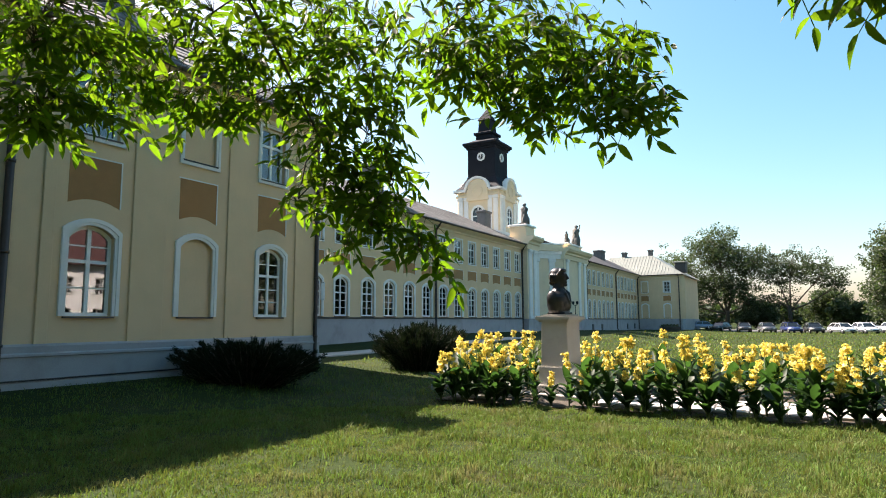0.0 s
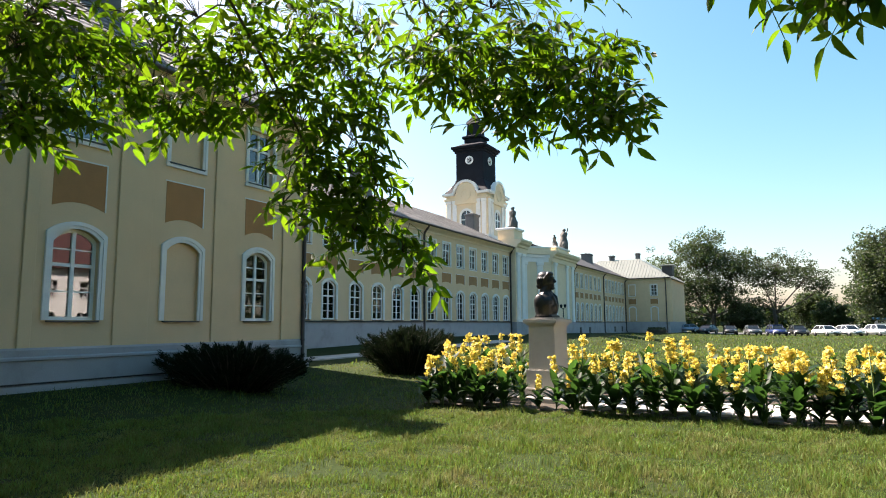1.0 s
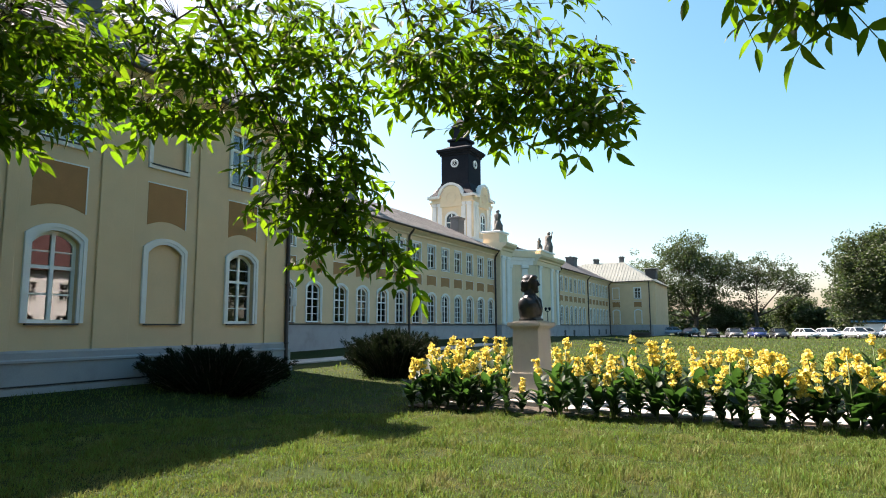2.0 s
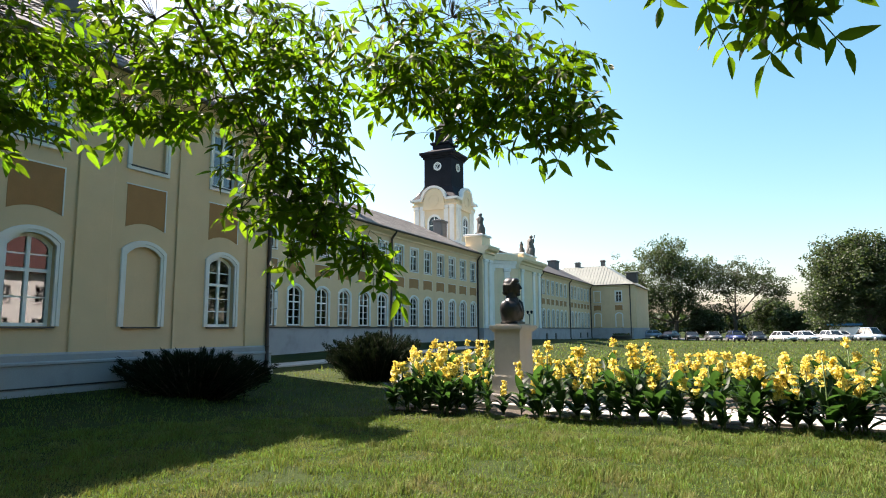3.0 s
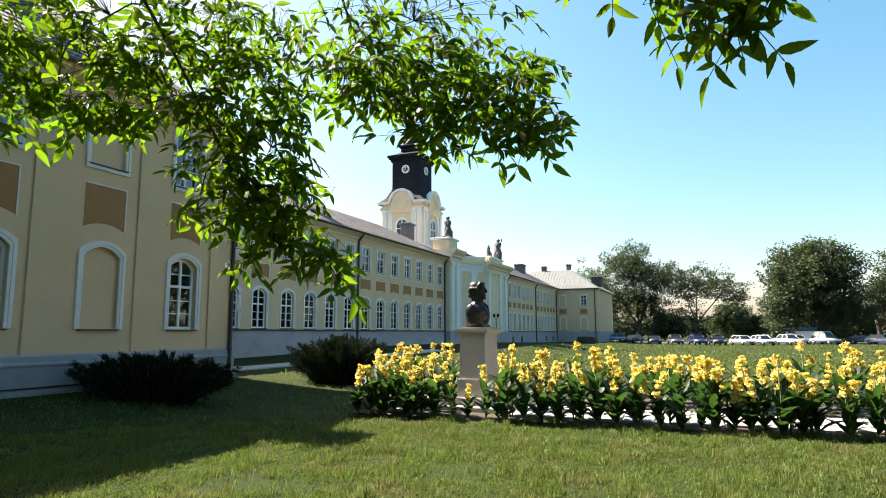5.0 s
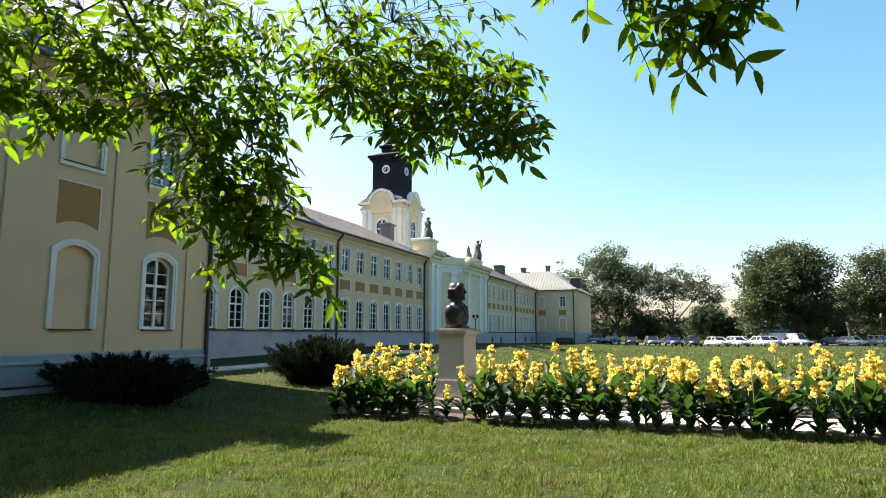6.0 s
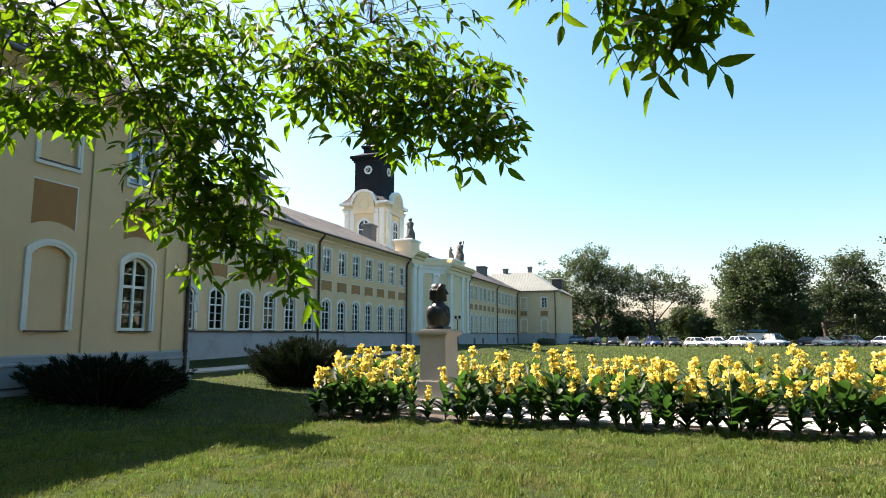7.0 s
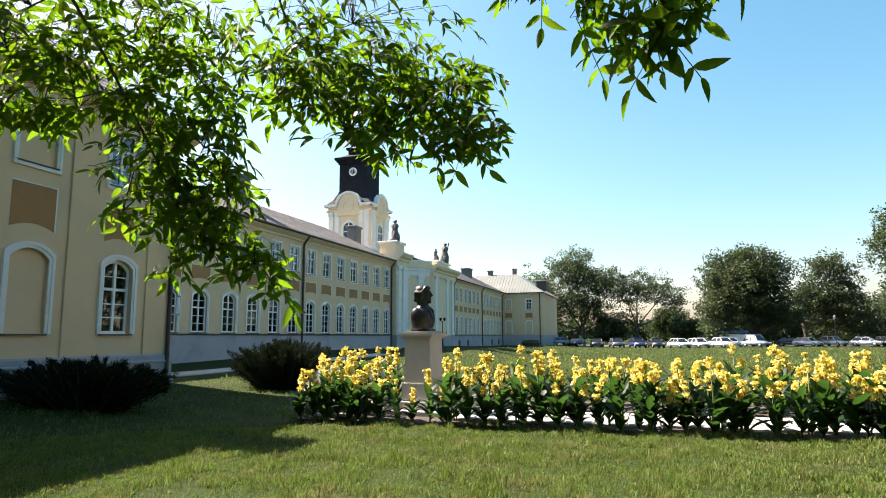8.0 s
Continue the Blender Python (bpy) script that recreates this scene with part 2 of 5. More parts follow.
def band(bm, inner, outer, x0, x1):
    """A flat moulding between two outlines of the same count, from depth x0 to x1."""
    a = [[bm.verts.new((x, *p)) for p in pts] for x in (x0, x1) for pts in (inner, outer)]
    i0, o0, i1, o1 = a
    for k in range(len(inner) - 1):
        bm.faces.new((i1[k], i1[k + 1], o1[k + 1], o1[k]))
        bm.faces.new((o0[k], o1[k], o1[k + 1], o0[k + 1]))
        bm.faces.new((i0[k], i0[k + 1], i1[k + 1], i1[k]))
    for k in (0, -1):
        bm.faces.new((i0[k], i1[k], o1[k], o0[k]))


def slab(bm, pts, x0, x1):
    """A thick plate with the outline pts (u, z)."""
    lo = [bm.verts.new((x0, *p)) for p in pts]
    hi = [bm.verts.new((x1, *p)) for p in pts]
    bm.faces.new(hi)
    bm.faces.new(lo[::-1])
    for k in range(len(pts)):
        bm.faces.new((lo[k], lo[(k + 1) % len(pts)], hi[(k + 1) % len(pts)], hi[k]))


def bar(bm, u0, u1, z0, z1, x0, x1):
    box(bm, x0, x1, u0, u1, z0, z1)


def cross_section(bm, profile, y0, y1):
    """A straight moulding or roof with the section profile (x, z) from y0 to y1."""
    a = [bm.verts.new((x, y0, z)) for x, z in profile]
    b = [bm.verts.new((x, y1, z)) for x, z in profile]
    n = len(profile)
    for k in range(n):
        bm.faces.new((a[k], b[k], b[(k + 1) % n], a[(k + 1) % n]))
    bm.faces.new(a[::-1])
    bm.faces.new(b)
    bmesh.ops.recalc_face_normals(bm, faces=bm.faces)


WINDOW_MESHES = {}


def window(parent, uc, w, z0, z1, rise, surround=0.14, rows=4, cols=2, transom=0.62, blind=False, sill=True, depth=0.16, glass=None):
    """A casement window with its surround, sash bars, panes and dark sill, as a part of a building; blind: a walled-up niche."""
    key = (round(w, 3), round(z1 - z0, 3), rise, surround, rows, cols, blind, sill, depth, glass)
    h = z1 - z0
    if key not in WINDOW_MESHES:
        made = {}
        b = bmesh.new()
        o = lambda g: outline(0, w + 2 * g, 0, h + g, rise * (1 + g * 0.6) if rise else 0)
        band(b, o(0.0), o(surround * 0.45), -0.02, 0.035)
        band(b, o(surround * 0.45), o(surround), -0.02, 0.06)
        if not rise:
            bar(b, -w / 2 - surround, w / 2 + surround, -surround, -0.02, -0.02, 0.06)
        made["surround"] = (b, TRIM)
        if blind:
            b = bmesh.new()
            slab(b, outline(0, w, 0, h, rise), -depth, -depth * 0.55)
            made["blind_panel"] = (b, PLASTER)
        else:
            b = bmesh.new()
            f = 0.085
            band(b, o(-f), o(0.0), -depth - 0.03, -depth + 0.03)
            bar(b, -w / 2 + f, w / 2 - f, 0, f, -depth - 0.03, -depth + 0.03)
            bar(b, -0.045, 0.045, f, h - f, -depth - 0.02, -depth + 0.045)
            tz = h * transom
            bar(b, -w / 2 + f, -0.046, tz - 0.04, tz + 0.04, -depth - 0.02, -depth + 0.04)
            bar(b, 0.046, w / 2 - f, tz - 0.04, tz + 0.04, -depth - 0.02, -depth + 0.04)
            made["window"] = (b, SASH)
            low = max(1, round(rows * transom))
            count = 0
            for a, z, k in ((f, tz - 0.04, low), (tz + 0.04, h - f - rise * 0.3, rows - low)):
                for i in range(1, k):
                    zz = a + (z - a) * i / k
                    for ua, ub in ((-w / 2 + f, -0.046), (0.046, w / 2 - f)):
                        b = bmesh.new()
                        bar(b, ua, ub, zz - 0.017, zz + 0.017, -depth - 0.012, -depth + 0.02)
                        made["glazing_bar " + str(count)] = (b, SASH)
                        count += 1
            b = bmesh.new()
            slab(b, outline(0, w - f, f * 0.5, h - f * 0.5, rise), -depth - 0.006, -depth - 0.001)
            made["pane"] = (b, glass or GLASS)
        if sill:
            b = bmesh.new()
            bar(b, -w / 2 - 0.05, w / 2 + 0.05, -0.05, -0.006, -depth, 0.075)
            made["sill"] = (b, DARKLINE)
        for k, (b, ma) in made.items():
            me = bpy.data.meshes.new(k.split()[0])
            bmesh.ops.recalc_face_normals(b, faces=b.faces)
            b.to_mesh(me)
            b.free()
            me.materials.append(ma)
            made[k] = me
        WINDOW_MESHES[key] = made
    made = WINDOW_MESHES[key]
    first = "blind_panel" if blind else "window"
    at = Matrix.Translation((0, uc, z0))
    head = shared("blind_niche" if blind else "window", made[first], None, parent, "walled-up blind niche in plaster" if blind else "white-painted casement window", at)
    for k, me in made.items():
        if k != first:
            ob = shared(k.split()[0], me, None, head)
            if k == "pane":
                ob.visible_shadow = False
    return head


def panel(parent, uc, w, z0, z1, arch=0.0):
    """A sunk ochre panel between two storeys, its lower edge bowed over the arch below."""
    n = 8
    low = [(uc - w / 2 + w * k / n, z0 + arch * (1 - (2 * k / n - 1) ** 2)) for k in range(n + 1)]
    b = bmesh.new()
    slab(b, low + [(uc + w / 2, z1), (uc - w / 2, z1)], -0.005, 0.006)
    part("panel", b, OCHRE, parent, "ochre plaster panel between the storeys")
    b = bmesh.new()
    t = 0.035
    slab(b, [(uc - w / 2 - t, z1), (uc + w / 2 + t, z1), (uc + w / 2 + t, z1 + t), (uc - w / 2 - t, z1 + t)], -0.005, 0.016)
    slab(b, [(uc + w / 2, z0), (uc + w / 2 + t, z0), (uc + w / 2 + t, z1), (uc + w / 2, z1)], -0.005, 0.016)
    part("panel_edge", b, TRIM, parent)


def downpipe(parent, x, y, z0, z1, r=0.07, offset=0.5):
    b = bmesh.new()
    tube(b, [(x + offset, y, z1 + 0.35), (x + offset * 0.8, y, z1 + 0.1), (x + 0.12, y, z1 - 0.3), (x + 0.1, y, z1 - 0.6), (x + 0.1, y, z0 + 0.25), (x + 0.22, y, z0 + 0.05)], r, 8)
    for z in np.arange(z0 + 1, z1 - 1, 2.0):
        lathe(b, [(r * 1.25, -0.03), (r * 1.25, 0.03)], 8, Matrix.Translation((x + 0.1, y, z)))
    return part("downpipe", b, PIPE, parent, "dark brown metal downpipe")


def smooth(v, a, b):
    v = min(1, max(0, (v - a) / (b - a)))
    return v * v * (3 - 2 * v)


def ground_z(x, y):
    """The height of the lawn: flat in front, rising a little towards the palace."""
    z = smooth(-x, 9, 16) * (0.28 + 0.12 * smooth(-x, 16, 24) + 0.3 * smooth(y, 22, 48) - 0.3 * smooth(y, 62, 90))
    z += 0.06 * math.sin(x * 0.21 + 1) * math.sin(y * 0.17) * smooth(y, 16, 30)
    return z - 0.15 * smooth(y, 75, 110)


# ---- ground ----
def ground():
    def steps(a, b, fine, lo, hi):
        v, out = lo, []
        while v > a:
            out.append(v)
            v -= max(fine, (lo - v) * 0.35)
        out.append(a)
        out = out[::-1]
        v = lo + fine
        while v < hi:
            out.append(v)
            v += fine
        while v < b:
            out.append(v)
            v += max(fine, (v - hi) * 0.35)
        out.append(b)
        return out
    xs = steps(-2500, 2500, 1.0, -32, 14)
    ys = steps(-400, 4000, 1.0, -2, 70)
    me = bpy.data.meshes.new("ground")
    me.from_pydata([(x, y, ground_z(x, y)) for y in ys for x in xs], [],
                   [(j * len(xs) + i, j * len(xs) + i + 1, (j + 1) * len(xs) + i + 1, (j + 1) * len(xs) + i) for j in range(len(ys) - 1) for i in range(len(xs) - 1)])
    for p in me.polygons:
        p.use_smooth = True
    me.materials.append(LAWN)
    tagged(new("ground", me), "mown green lawn with dry patches", "lawn", kind="structure")


ground()


def strip(name, pts, lift, material, label, category, curb=0.0):
    """A paved sheet a little above the lawn, along a centre line of (x, y, half width)."""
    bm = bmesh.new()
    rows = []
    for i, (x, y, h) in enumerate(pts):
        a, b = pts[max(i - 1, 0)], pts[min(i + 1, len(pts) - 1)]
        d = Vector((b[0] - a[0], b[1] - a[1])).normalized()
        n = Vector((-d.y, d.x))
        row = []
        for s in (-1, 1):
            px, py = x + n.x * h * s, y + n.y * h * s
            row.append(bm.verts.new((px, py, ground_z(px, py) + lift)))
            row.append(bm.verts.new((px, py, ground_z(px, py) - 0.1)))
        rows.append(row)
    for r, q in zip(rows, rows[1:]):
        bm.faces.new((r[0], r[2], q[2], q[0]))
        bm.faces.new((r[1], r[0], q[0], q[1]))
        bm.faces.new((r[2], r[3], q[3], q[2]))
    for r in (rows[0], rows[-1]):
        bm.faces.new((r[0], r[1], r[3], r[2]))
    bmesh.ops.recalc_face_normals(bm, faces=bm.faces)
    return tagged(part(name, bm, material), label, category, kind="structure")


strip("pavement", [(-17.3, 18.2 + k * 1.0, 0.75) for k in range(24)], 0.05, PAVER, "pale paved walk along the palace wing", "pavement")
strip("road", [(-40 + k * 10, 124 - k * 0.3, 9) for k in range(16)], 0.04, ASPHALT, "grey asphalt car park by the lawn", "car park")


# ---- the palace ----
def roof_slates(parent, x0, z0, x1, z1, y0, y1, hip0=0.0, hip1=0.0, row=0.42, wide=0.55, lift=0.03, seed=3):
    """Overlapping slates on the roof slope that rises from (x0, z0) to (x1, z1)."""
    rng = random.Random(seed)
    v, f = [], []
    length = math.hypot(x1 - x0, z1 - z0)
    nx, nz = (z1 - z0) / length, (x0 - x1) / length
    n = int(length / row)
    for i in range(n):
        a, b = i / n, (i + 1.25) / n
        ya, yb = y0 + hip0 * a, y1 - hip1 * a
        y = ya - rng.random() * wide
        while y < yb:
            w = wide * rng.uniform(0.92, 1.05)
            p, q = max(y + 0.012, ya), min(y + w - 0.012, yb)
            if q - p > 0.05:
                e = lift + rng.uniform(0, 0.012)
                k = len(v)
                for t, s in ((a, e + 0.02), (min(b, 1), e - 0.01)):
                    for yy in (p, q):
                        v.append((x0 + (x1 - x0) * t + nx * s, yy, z0 + (z1 - z0) * t + nz * s))
                f += [(k, k + 1, k + 3, k + 2)]
            y += w
    me = bpy.data.meshes.new("slate_cover")
    me.from_pydata(v, [], f)
    ob = shared("slate_cover", me, SLATE, parent)
    ob["kind"] = "stuff"
    return ob


def eave(parent, y0, y1, z, reach=0.55, name="cornice"):
    b = bmesh.new()
    cross_section(b, [(0, z - 0.42), (0.1, z - 0.42), (0.12, z - 0.3), (0.2, z - 0.26), (reach - 0.12, z - 0.12), (reach - 0.1, z), (0, z)], y0, y1)
    part(name, b, CREAM, parent)
    b = bmesh.new()
    tube(b, [(reach, y0, z + 0.03), (reach, y1, z + 0.03)], 0.085, 8)
    part("gutter", b, PIPE, parent)


def hip_roof(parent, x0, x1, y0, y1, z0, ridge_z, inset0, inset1, material, name="roof"):
    """A roof over x0..x1, y0..y1 with its ridge along y, hipped by the insets."""
    xm = (x0 + x1) / 2
    bm = bmesh.new()
    c = [bm.verts.new(p) for p in ((x0, y0, z0), (x1, y0, z0), (x1, y1, z0), (x0, y1, z0))]
    r = [bm.verts.new((xm, y0 + inset0, ridge_z)), bm.verts.new((xm, y1 - inset1, ridge_z))]
    for f in ((c[0], c[1], r[0]), (c[1], c[2], r[1], r[0]), (c[2], c[3], r[1]), (c[3], c[0], r[0], r[1]), (c[3], c[2], c[1], c[0])):
        bm.faces.new(f)
    bmesh.ops.recalc_face_normals(bm, faces=bm.faces)
    return part(name, bm, material, parent)


def chimney(parent, x, y, z0, z1, wx=0.9, wy=1.2):
    b = bmesh.new()
    box(b, x - wx / 2, x + wx / 2, y - wy / 2, y + wy / 2, z0, z1 - 0.2, 0.02)
    box(b, x - wx / 2 - 0.1, x + wx / 2 + 0.1, y - wy / 2 - 0.1, y + wy / 2 + 0.1, z1 - 0.2, z1, 0.03)
    for s in (-0.25, 0.25):
        box(b, x - 0.15, x + 0.15, y + s * wy - 0.12, y + s * wy + 0.12, z1, z1 + 0.12, 0.02)
    return part("chimney", b, CHIMNEY, parent, "dark rendered chimney")


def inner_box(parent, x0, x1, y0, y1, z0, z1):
    """The rooms behind the windows, their dimness put into the colour: a back wall and floors."""
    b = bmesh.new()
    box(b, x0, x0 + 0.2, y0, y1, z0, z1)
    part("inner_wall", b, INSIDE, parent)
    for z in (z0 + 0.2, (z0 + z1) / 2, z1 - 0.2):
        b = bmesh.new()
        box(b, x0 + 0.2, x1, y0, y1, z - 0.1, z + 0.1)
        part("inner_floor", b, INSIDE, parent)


def near_pavilion():
    p = thing("palace_pavilion", "yellow plastered corner pavilion of a baroque palace with white window surrounds", "palace pavilion", pose(-14.9, 0, 0))
    y0, y1, zt = -9.0, 17.4, 8.55
    centres = [-6.0, -3.0, 0.2, 3.2, 6.2, 9.2, 12.26, 15.17]
    widths = [1.15, 1.1, 1.1, 1.1, 1.1, 1.15, 1.11, 1.07]
    bays = [[(c, w, 1.84, 4.03, 0.26), (c, w, 6.26, 8.02, 0.0)] for c, w in zip(centres, widths)]
    b = bmesh.new()
    wall_with_openings(b, y0, y1, 0.0, zt, 0.5, bays, [0, 5.2, zt])
    part("wall", b, PLASTER, p)
    b = bmesh.new()
    box(b, -10.6, -0.5, y1 - 0.5, y1, 0, zt)
    part("side_wall", b, PLASTER, p)
    b = bmesh.new()
    box(b, -10.6, -0.5, y0, y0 + 0.5, 0, zt)
    part("side_wall", b, PLASTER, p)
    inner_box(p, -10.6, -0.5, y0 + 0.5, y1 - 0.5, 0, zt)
    for k, (c, w) in enumerate(zip(centres, widths)):
        blind = k % 2 == 0 and k > 1
        window(p, c, w, 1.84, 4.03, 0.26, 0.17, 5 if k == 7 else 4, 2, 0.56 if k == 5 else 0.60, blind)
        window(p, c, w, 6.26, 8.02, 0.0, 0.14, 3, 2, 0.66, blind)
        panel(p, c, w + 0.16, 4.52, 5.70, 0.15)
    for a, c in ((7.97, 8.25), (10.21, 11.2), (13.31, 14.1), (16.24, 17.4), (4.6, 5.2), (1.4, 2.0), (-1.9, -1.2)):
        b = bmesh.new()
        box(b, 0.0, 0.055, a, c, 1.2, zt - 0.42, 0.012)
        part("lesene", b, PLASTER, p)
    b = bmesh.new()
    cross_section(b, [(0, 1.22), (0.07, 1.22), (0.1, 1.17), (0.1, 1.03), (0.14, 1.0), (0.14, 0.95), (0.1, 0.93), (0.1, 0.42), (0.0, 0.42)], y0, y1 + 0.1)
    part("plinth", b, PLINTH, p, "grey moulded plaster plinth")
    b = bmesh.new()
    cross_section(b, [(0, 0.42), (0.16, 0.42), (0.19, 0.38), (0.19, -0.2), (0, -0.2)], y0, y1 + 0.12)
    part("plinth_foot", b, PLINTH, p)
    # dark strip painted as the shadow line between plinth and foot
    b = bmesh.new()
    box(b, 0.1, 0.2, y0, y1 + 0.12, 0.42, 0.45)
    part("plinth_shadow_line", b, DARKLINE, p)
    eave(p, y0, y1 + 0.5, zt, 0.6)
    downpipe(p, 0.02, 7.2, 0.2, zt - 0.2, 0.09, 0.55)
    downpipe(p, 0.02, 17.25, 0.2, zt - 0.2, 0.07, 0.55)
    hip_roof(p, -11.2, 0.58, y0 - 0.5, y1 + 0.5, zt + 0.02, 13.2, 6.0, 6.0, SLATE)
    roof_slates(p, 0.58, zt + 0.02, -5.3, 13.2, y0 - 0.5, y1 + 0.5, 6.0, 6.0, seed=5)
    chimney(p, -3.3, 11.2, 10.8, 13.8, 1.0, 1.3)
    return p


near_pavilion()


def wing(name, y0, y1, centres, pipes, roof, label, x=-23.5, width=1.2):
    p = thing(name, label, "palace wing", pose(x, 0, 0))
    zt, zi = 9.0, 9.0
    bays = [[(c, width, 2.02, 4.30, 0.30), (c, width, 6.34, 8.10, 0.0)] for c in centres]
    b = bmesh.new()
    wall_with_openings(b, y0, y1, 0, zt, 0.45, bays, [0, 5.2, zt])
    part("wall", b, PLASTER, p)
    b = bmesh.new()
    box(b, -10.5, -10.0, y0, y1, 0, zt)
    part("rear_wall", b, PLASTER, p)
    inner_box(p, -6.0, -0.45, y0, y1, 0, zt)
    for c in centres:
        window(p, c, width, 2.02, 4.30, 0.30, 0.15, 5, 2, 0.60, depth=0.12, glass=DIMGLASS)
        window(p, c, width, 6.34, 8.10, 0.0, 0.12, 3, 2, 0.66, depth=0.12)
        panel(p, c, width + 0.35, 4.92, 5.72, 0.1)
    b = bmesh.new()
    box(b, 0.0, 0.06, y0, y1, -0.2, 1.86)
    part("plinth", b, PLINTH, p, "blue-grey plaster plinth")
    b = bmesh.new()
    cross_section(b, [(0, 1.86), (0.12, 1.86), (0.12, 1.90), (0, 1.95)], y0, y1)
    part("plinth_ledge", b, DARKLINE, p)
    eave(p, y0, y1, zt, 0.6)
    for y in pipes:
        downpipe(p, 0.02, y, 0.3, zt - 0.25, 0.085, 0.55)
    hip_roof(p, -10.8, 0.6, y0, y1, zt + 0.02, 12.0, 0.01 if roof[0] else 4.0, roof[1], SLATE if roof[2] else DARKROOF)
    if roof[2]:
        roof_slates(p, 0.6, zt + 0.02, -5.1, 12.0, y0, y1, 0, roof[1], seed=8)
    return p


WING_BAYS = [20.0, 22.4, 24.8, 27.2, 29.58] + [32.2 + 2.385 * k for k in range(11)]
w1 = wing("palace_wing", 17.4, 57.2, WING_BAYS, (40.45, 57.0), (1, 4.5, 1), "long yellow two-storey palace wing with arched lower windows and slate roof")
chimney(w1, -3.4, 55.9, 9.6, 12.45, 0.9, 1.3)
chimney(w1, -4.0, 38.1, 10.8, 13.3, 1.0, 1.5)
w2 = wing("palace_wing", 77.2, 106.2, [79.2 + 2.17 * k for k in range(6)] + [93.9 + 2.1 * k for k in range(6)], (77.9, 92.2, 105.9), (1, 0.01, 0),
          "far yellow two-storey palace wing with dark roof and chimneys", width=1.05)
chimney(w2, -4.0, 98.6, 10.5, 12.6, 1.3, 2.0)
for k, y in enumerate((80.2, 84.4, 98.3, 103.0)):
    b = bmesh.new()
    box(b, 0.06, 0.14, y - 0.3, y + 0.3, 0.45, 1.25, 0.01)
    part("cellar_hatch", b, DARKLINE, w2, "dark cellar window hatch")
# open casement leaves that stand out from two lower windows
for y in (27.2, 45.1, 49.9, 52.2):
    b = bmesh.new()
    t = Matrix.Translation((0.02, y + 0.52, 2.9)) @ pose(0, 0, 0, 0, 0, -20)
    for a, c, d, e in ((0, 0.42, 0, 0.05), (0, 0.42, 0.95, 1.0), (0, 0.05, 0.05, 0.95), (0.37, 0.42, 0.05, 0.95)):
        box(b, a, c, -0.02, 0.02, d, e, m=t)
    part("casement_leaf", b, SASH, w1, "open casement leaf")


def portal():
    """The gate block between the wings: two piers, a hollow front between them, cornice, attic and statue plinths."""
    p = thing("gate_block", "cream palace gate block with white pilasters and a curved attic", "gate block", pose(-23.5, 0, 0))
    piers = ((57.2, 59.7, 0.55), (68.6, 77.2, 0.35))
    rings = 14
    arc = [(0.25 - 2.6 * math.sin(math.pi * k / rings) ** 0.8, 59.7 + 8.9 * k / rings) for k in range(rings + 1)]
    def ribbon(offset, z0, z1, thick, name, material, label=""):
        b = bmesh.new()
        pts = [(x + offset, y) for x, y in arc]
        back = [(x + offset - thick, y) for x, y in arc]
        lo = [[b.verts.new((x, y, z)) for x, y in q] for q in (pts, back) for z in (z0, z1)]
        for k in range(rings):
            b.faces.new((lo[0][k], lo[0][k + 1], lo[1][k + 1], lo[1][k]))
            b.faces.new((lo[1][k], lo[1][k + 1], lo[3][k + 1], lo[3][k]))
            b.faces.new((lo[2][k], lo[3][k], lo[3][k + 1], lo[2][k + 1]))
            b.faces.new((lo[0][k], lo[2][k], lo[2][k + 1], lo[0][k + 1]))
        bmesh.ops.recalc_face_normals(b, faces=b.faces)
        part(name, b, material, p, label)
    ribbon(0, 1.9, 8.6, 0.6, "hollow_wall", CREAM)
    ribbon(0.08, -0.2, 1.9, 0.6, "plinth", PLINTH)
    ribbon(0.15, 8.6, 9.1, 0.75, "architrave", TRIM)
    ribbon(0.5, 9.45, 9.85, 1.1, "cornice", CREAM)
    ribbon(0.3, 9.1, 9.45, 0.9, "cornice_bed", TRIM)
    ribbon(0.05, 9.85, 10.2, 0.5, "attic", CREAM)
    ribbon(0.15, 10.2, 10.35, 0.7, "attic_coping", TRIM)
    for a, c, d in piers:
        b = bmesh.new()
        box(b, -4.5, d, a, c, 1.9, 8.7)
        part("pier", b, CREAM, p)
        b = bmesh.new()
        box(b, -4.5, d + 0.08, a, c, -0.2, 1.9, 0.02)
        part("plinth", b, PLINTH, p)
        n = 2 if c - a < 4 else 4
        for k in range(n):
            if c - a > 4 and k == 1:
                continue
            u = a + (c - a) * (k + 0.5) / n
            b = bmesh.new()
            h = 0.38
            box(b, d, d + 0.14, u - h, u + h, 2.2, 8.2, 0.02)
            box(b, d, d + 0.2, u - h - 0.08, u + h + 0.08, 1.9, 2.2, 0.03)
            box(b, d, d + 0.18, u - h - 0.06, u + h + 0.06, 8.2, 8.32, 0.02)
            box(b, d, d + 0.24, u - h - 0.12, u + h + 0.12, 8.32, 8.62, 0.04)
            part("pilaster", b, TRIM, p, "white pilaster with plain capital")
        b = bmesh.new()
        cross_section(b, [(-4.5, 8.62), (d + 0.16, 8.62), (d + 0.2, 9.1), (d + 0.34, 9.16), (d + 0.36, 9.36), (d + 0.66, 9.5), (d + 0.7, 9.62), (d + 0.78, 9.68), (d + 0.78, 9.88), (-4.5, 9.9)], a - 0.25, c + 0.25)
        part("cornice", b, CREAM, p)
    for a, c, d, z in ((57.35, 59.55, 0.45, 11.1), (70.3, 75.4, 0.3, 10.65)):
        b = bmesh.new()
        box(b, -1.3, d, a, c, 9.86, z - 0.22, 0.02)
        part("statue_plinth", b, CREAM, p)
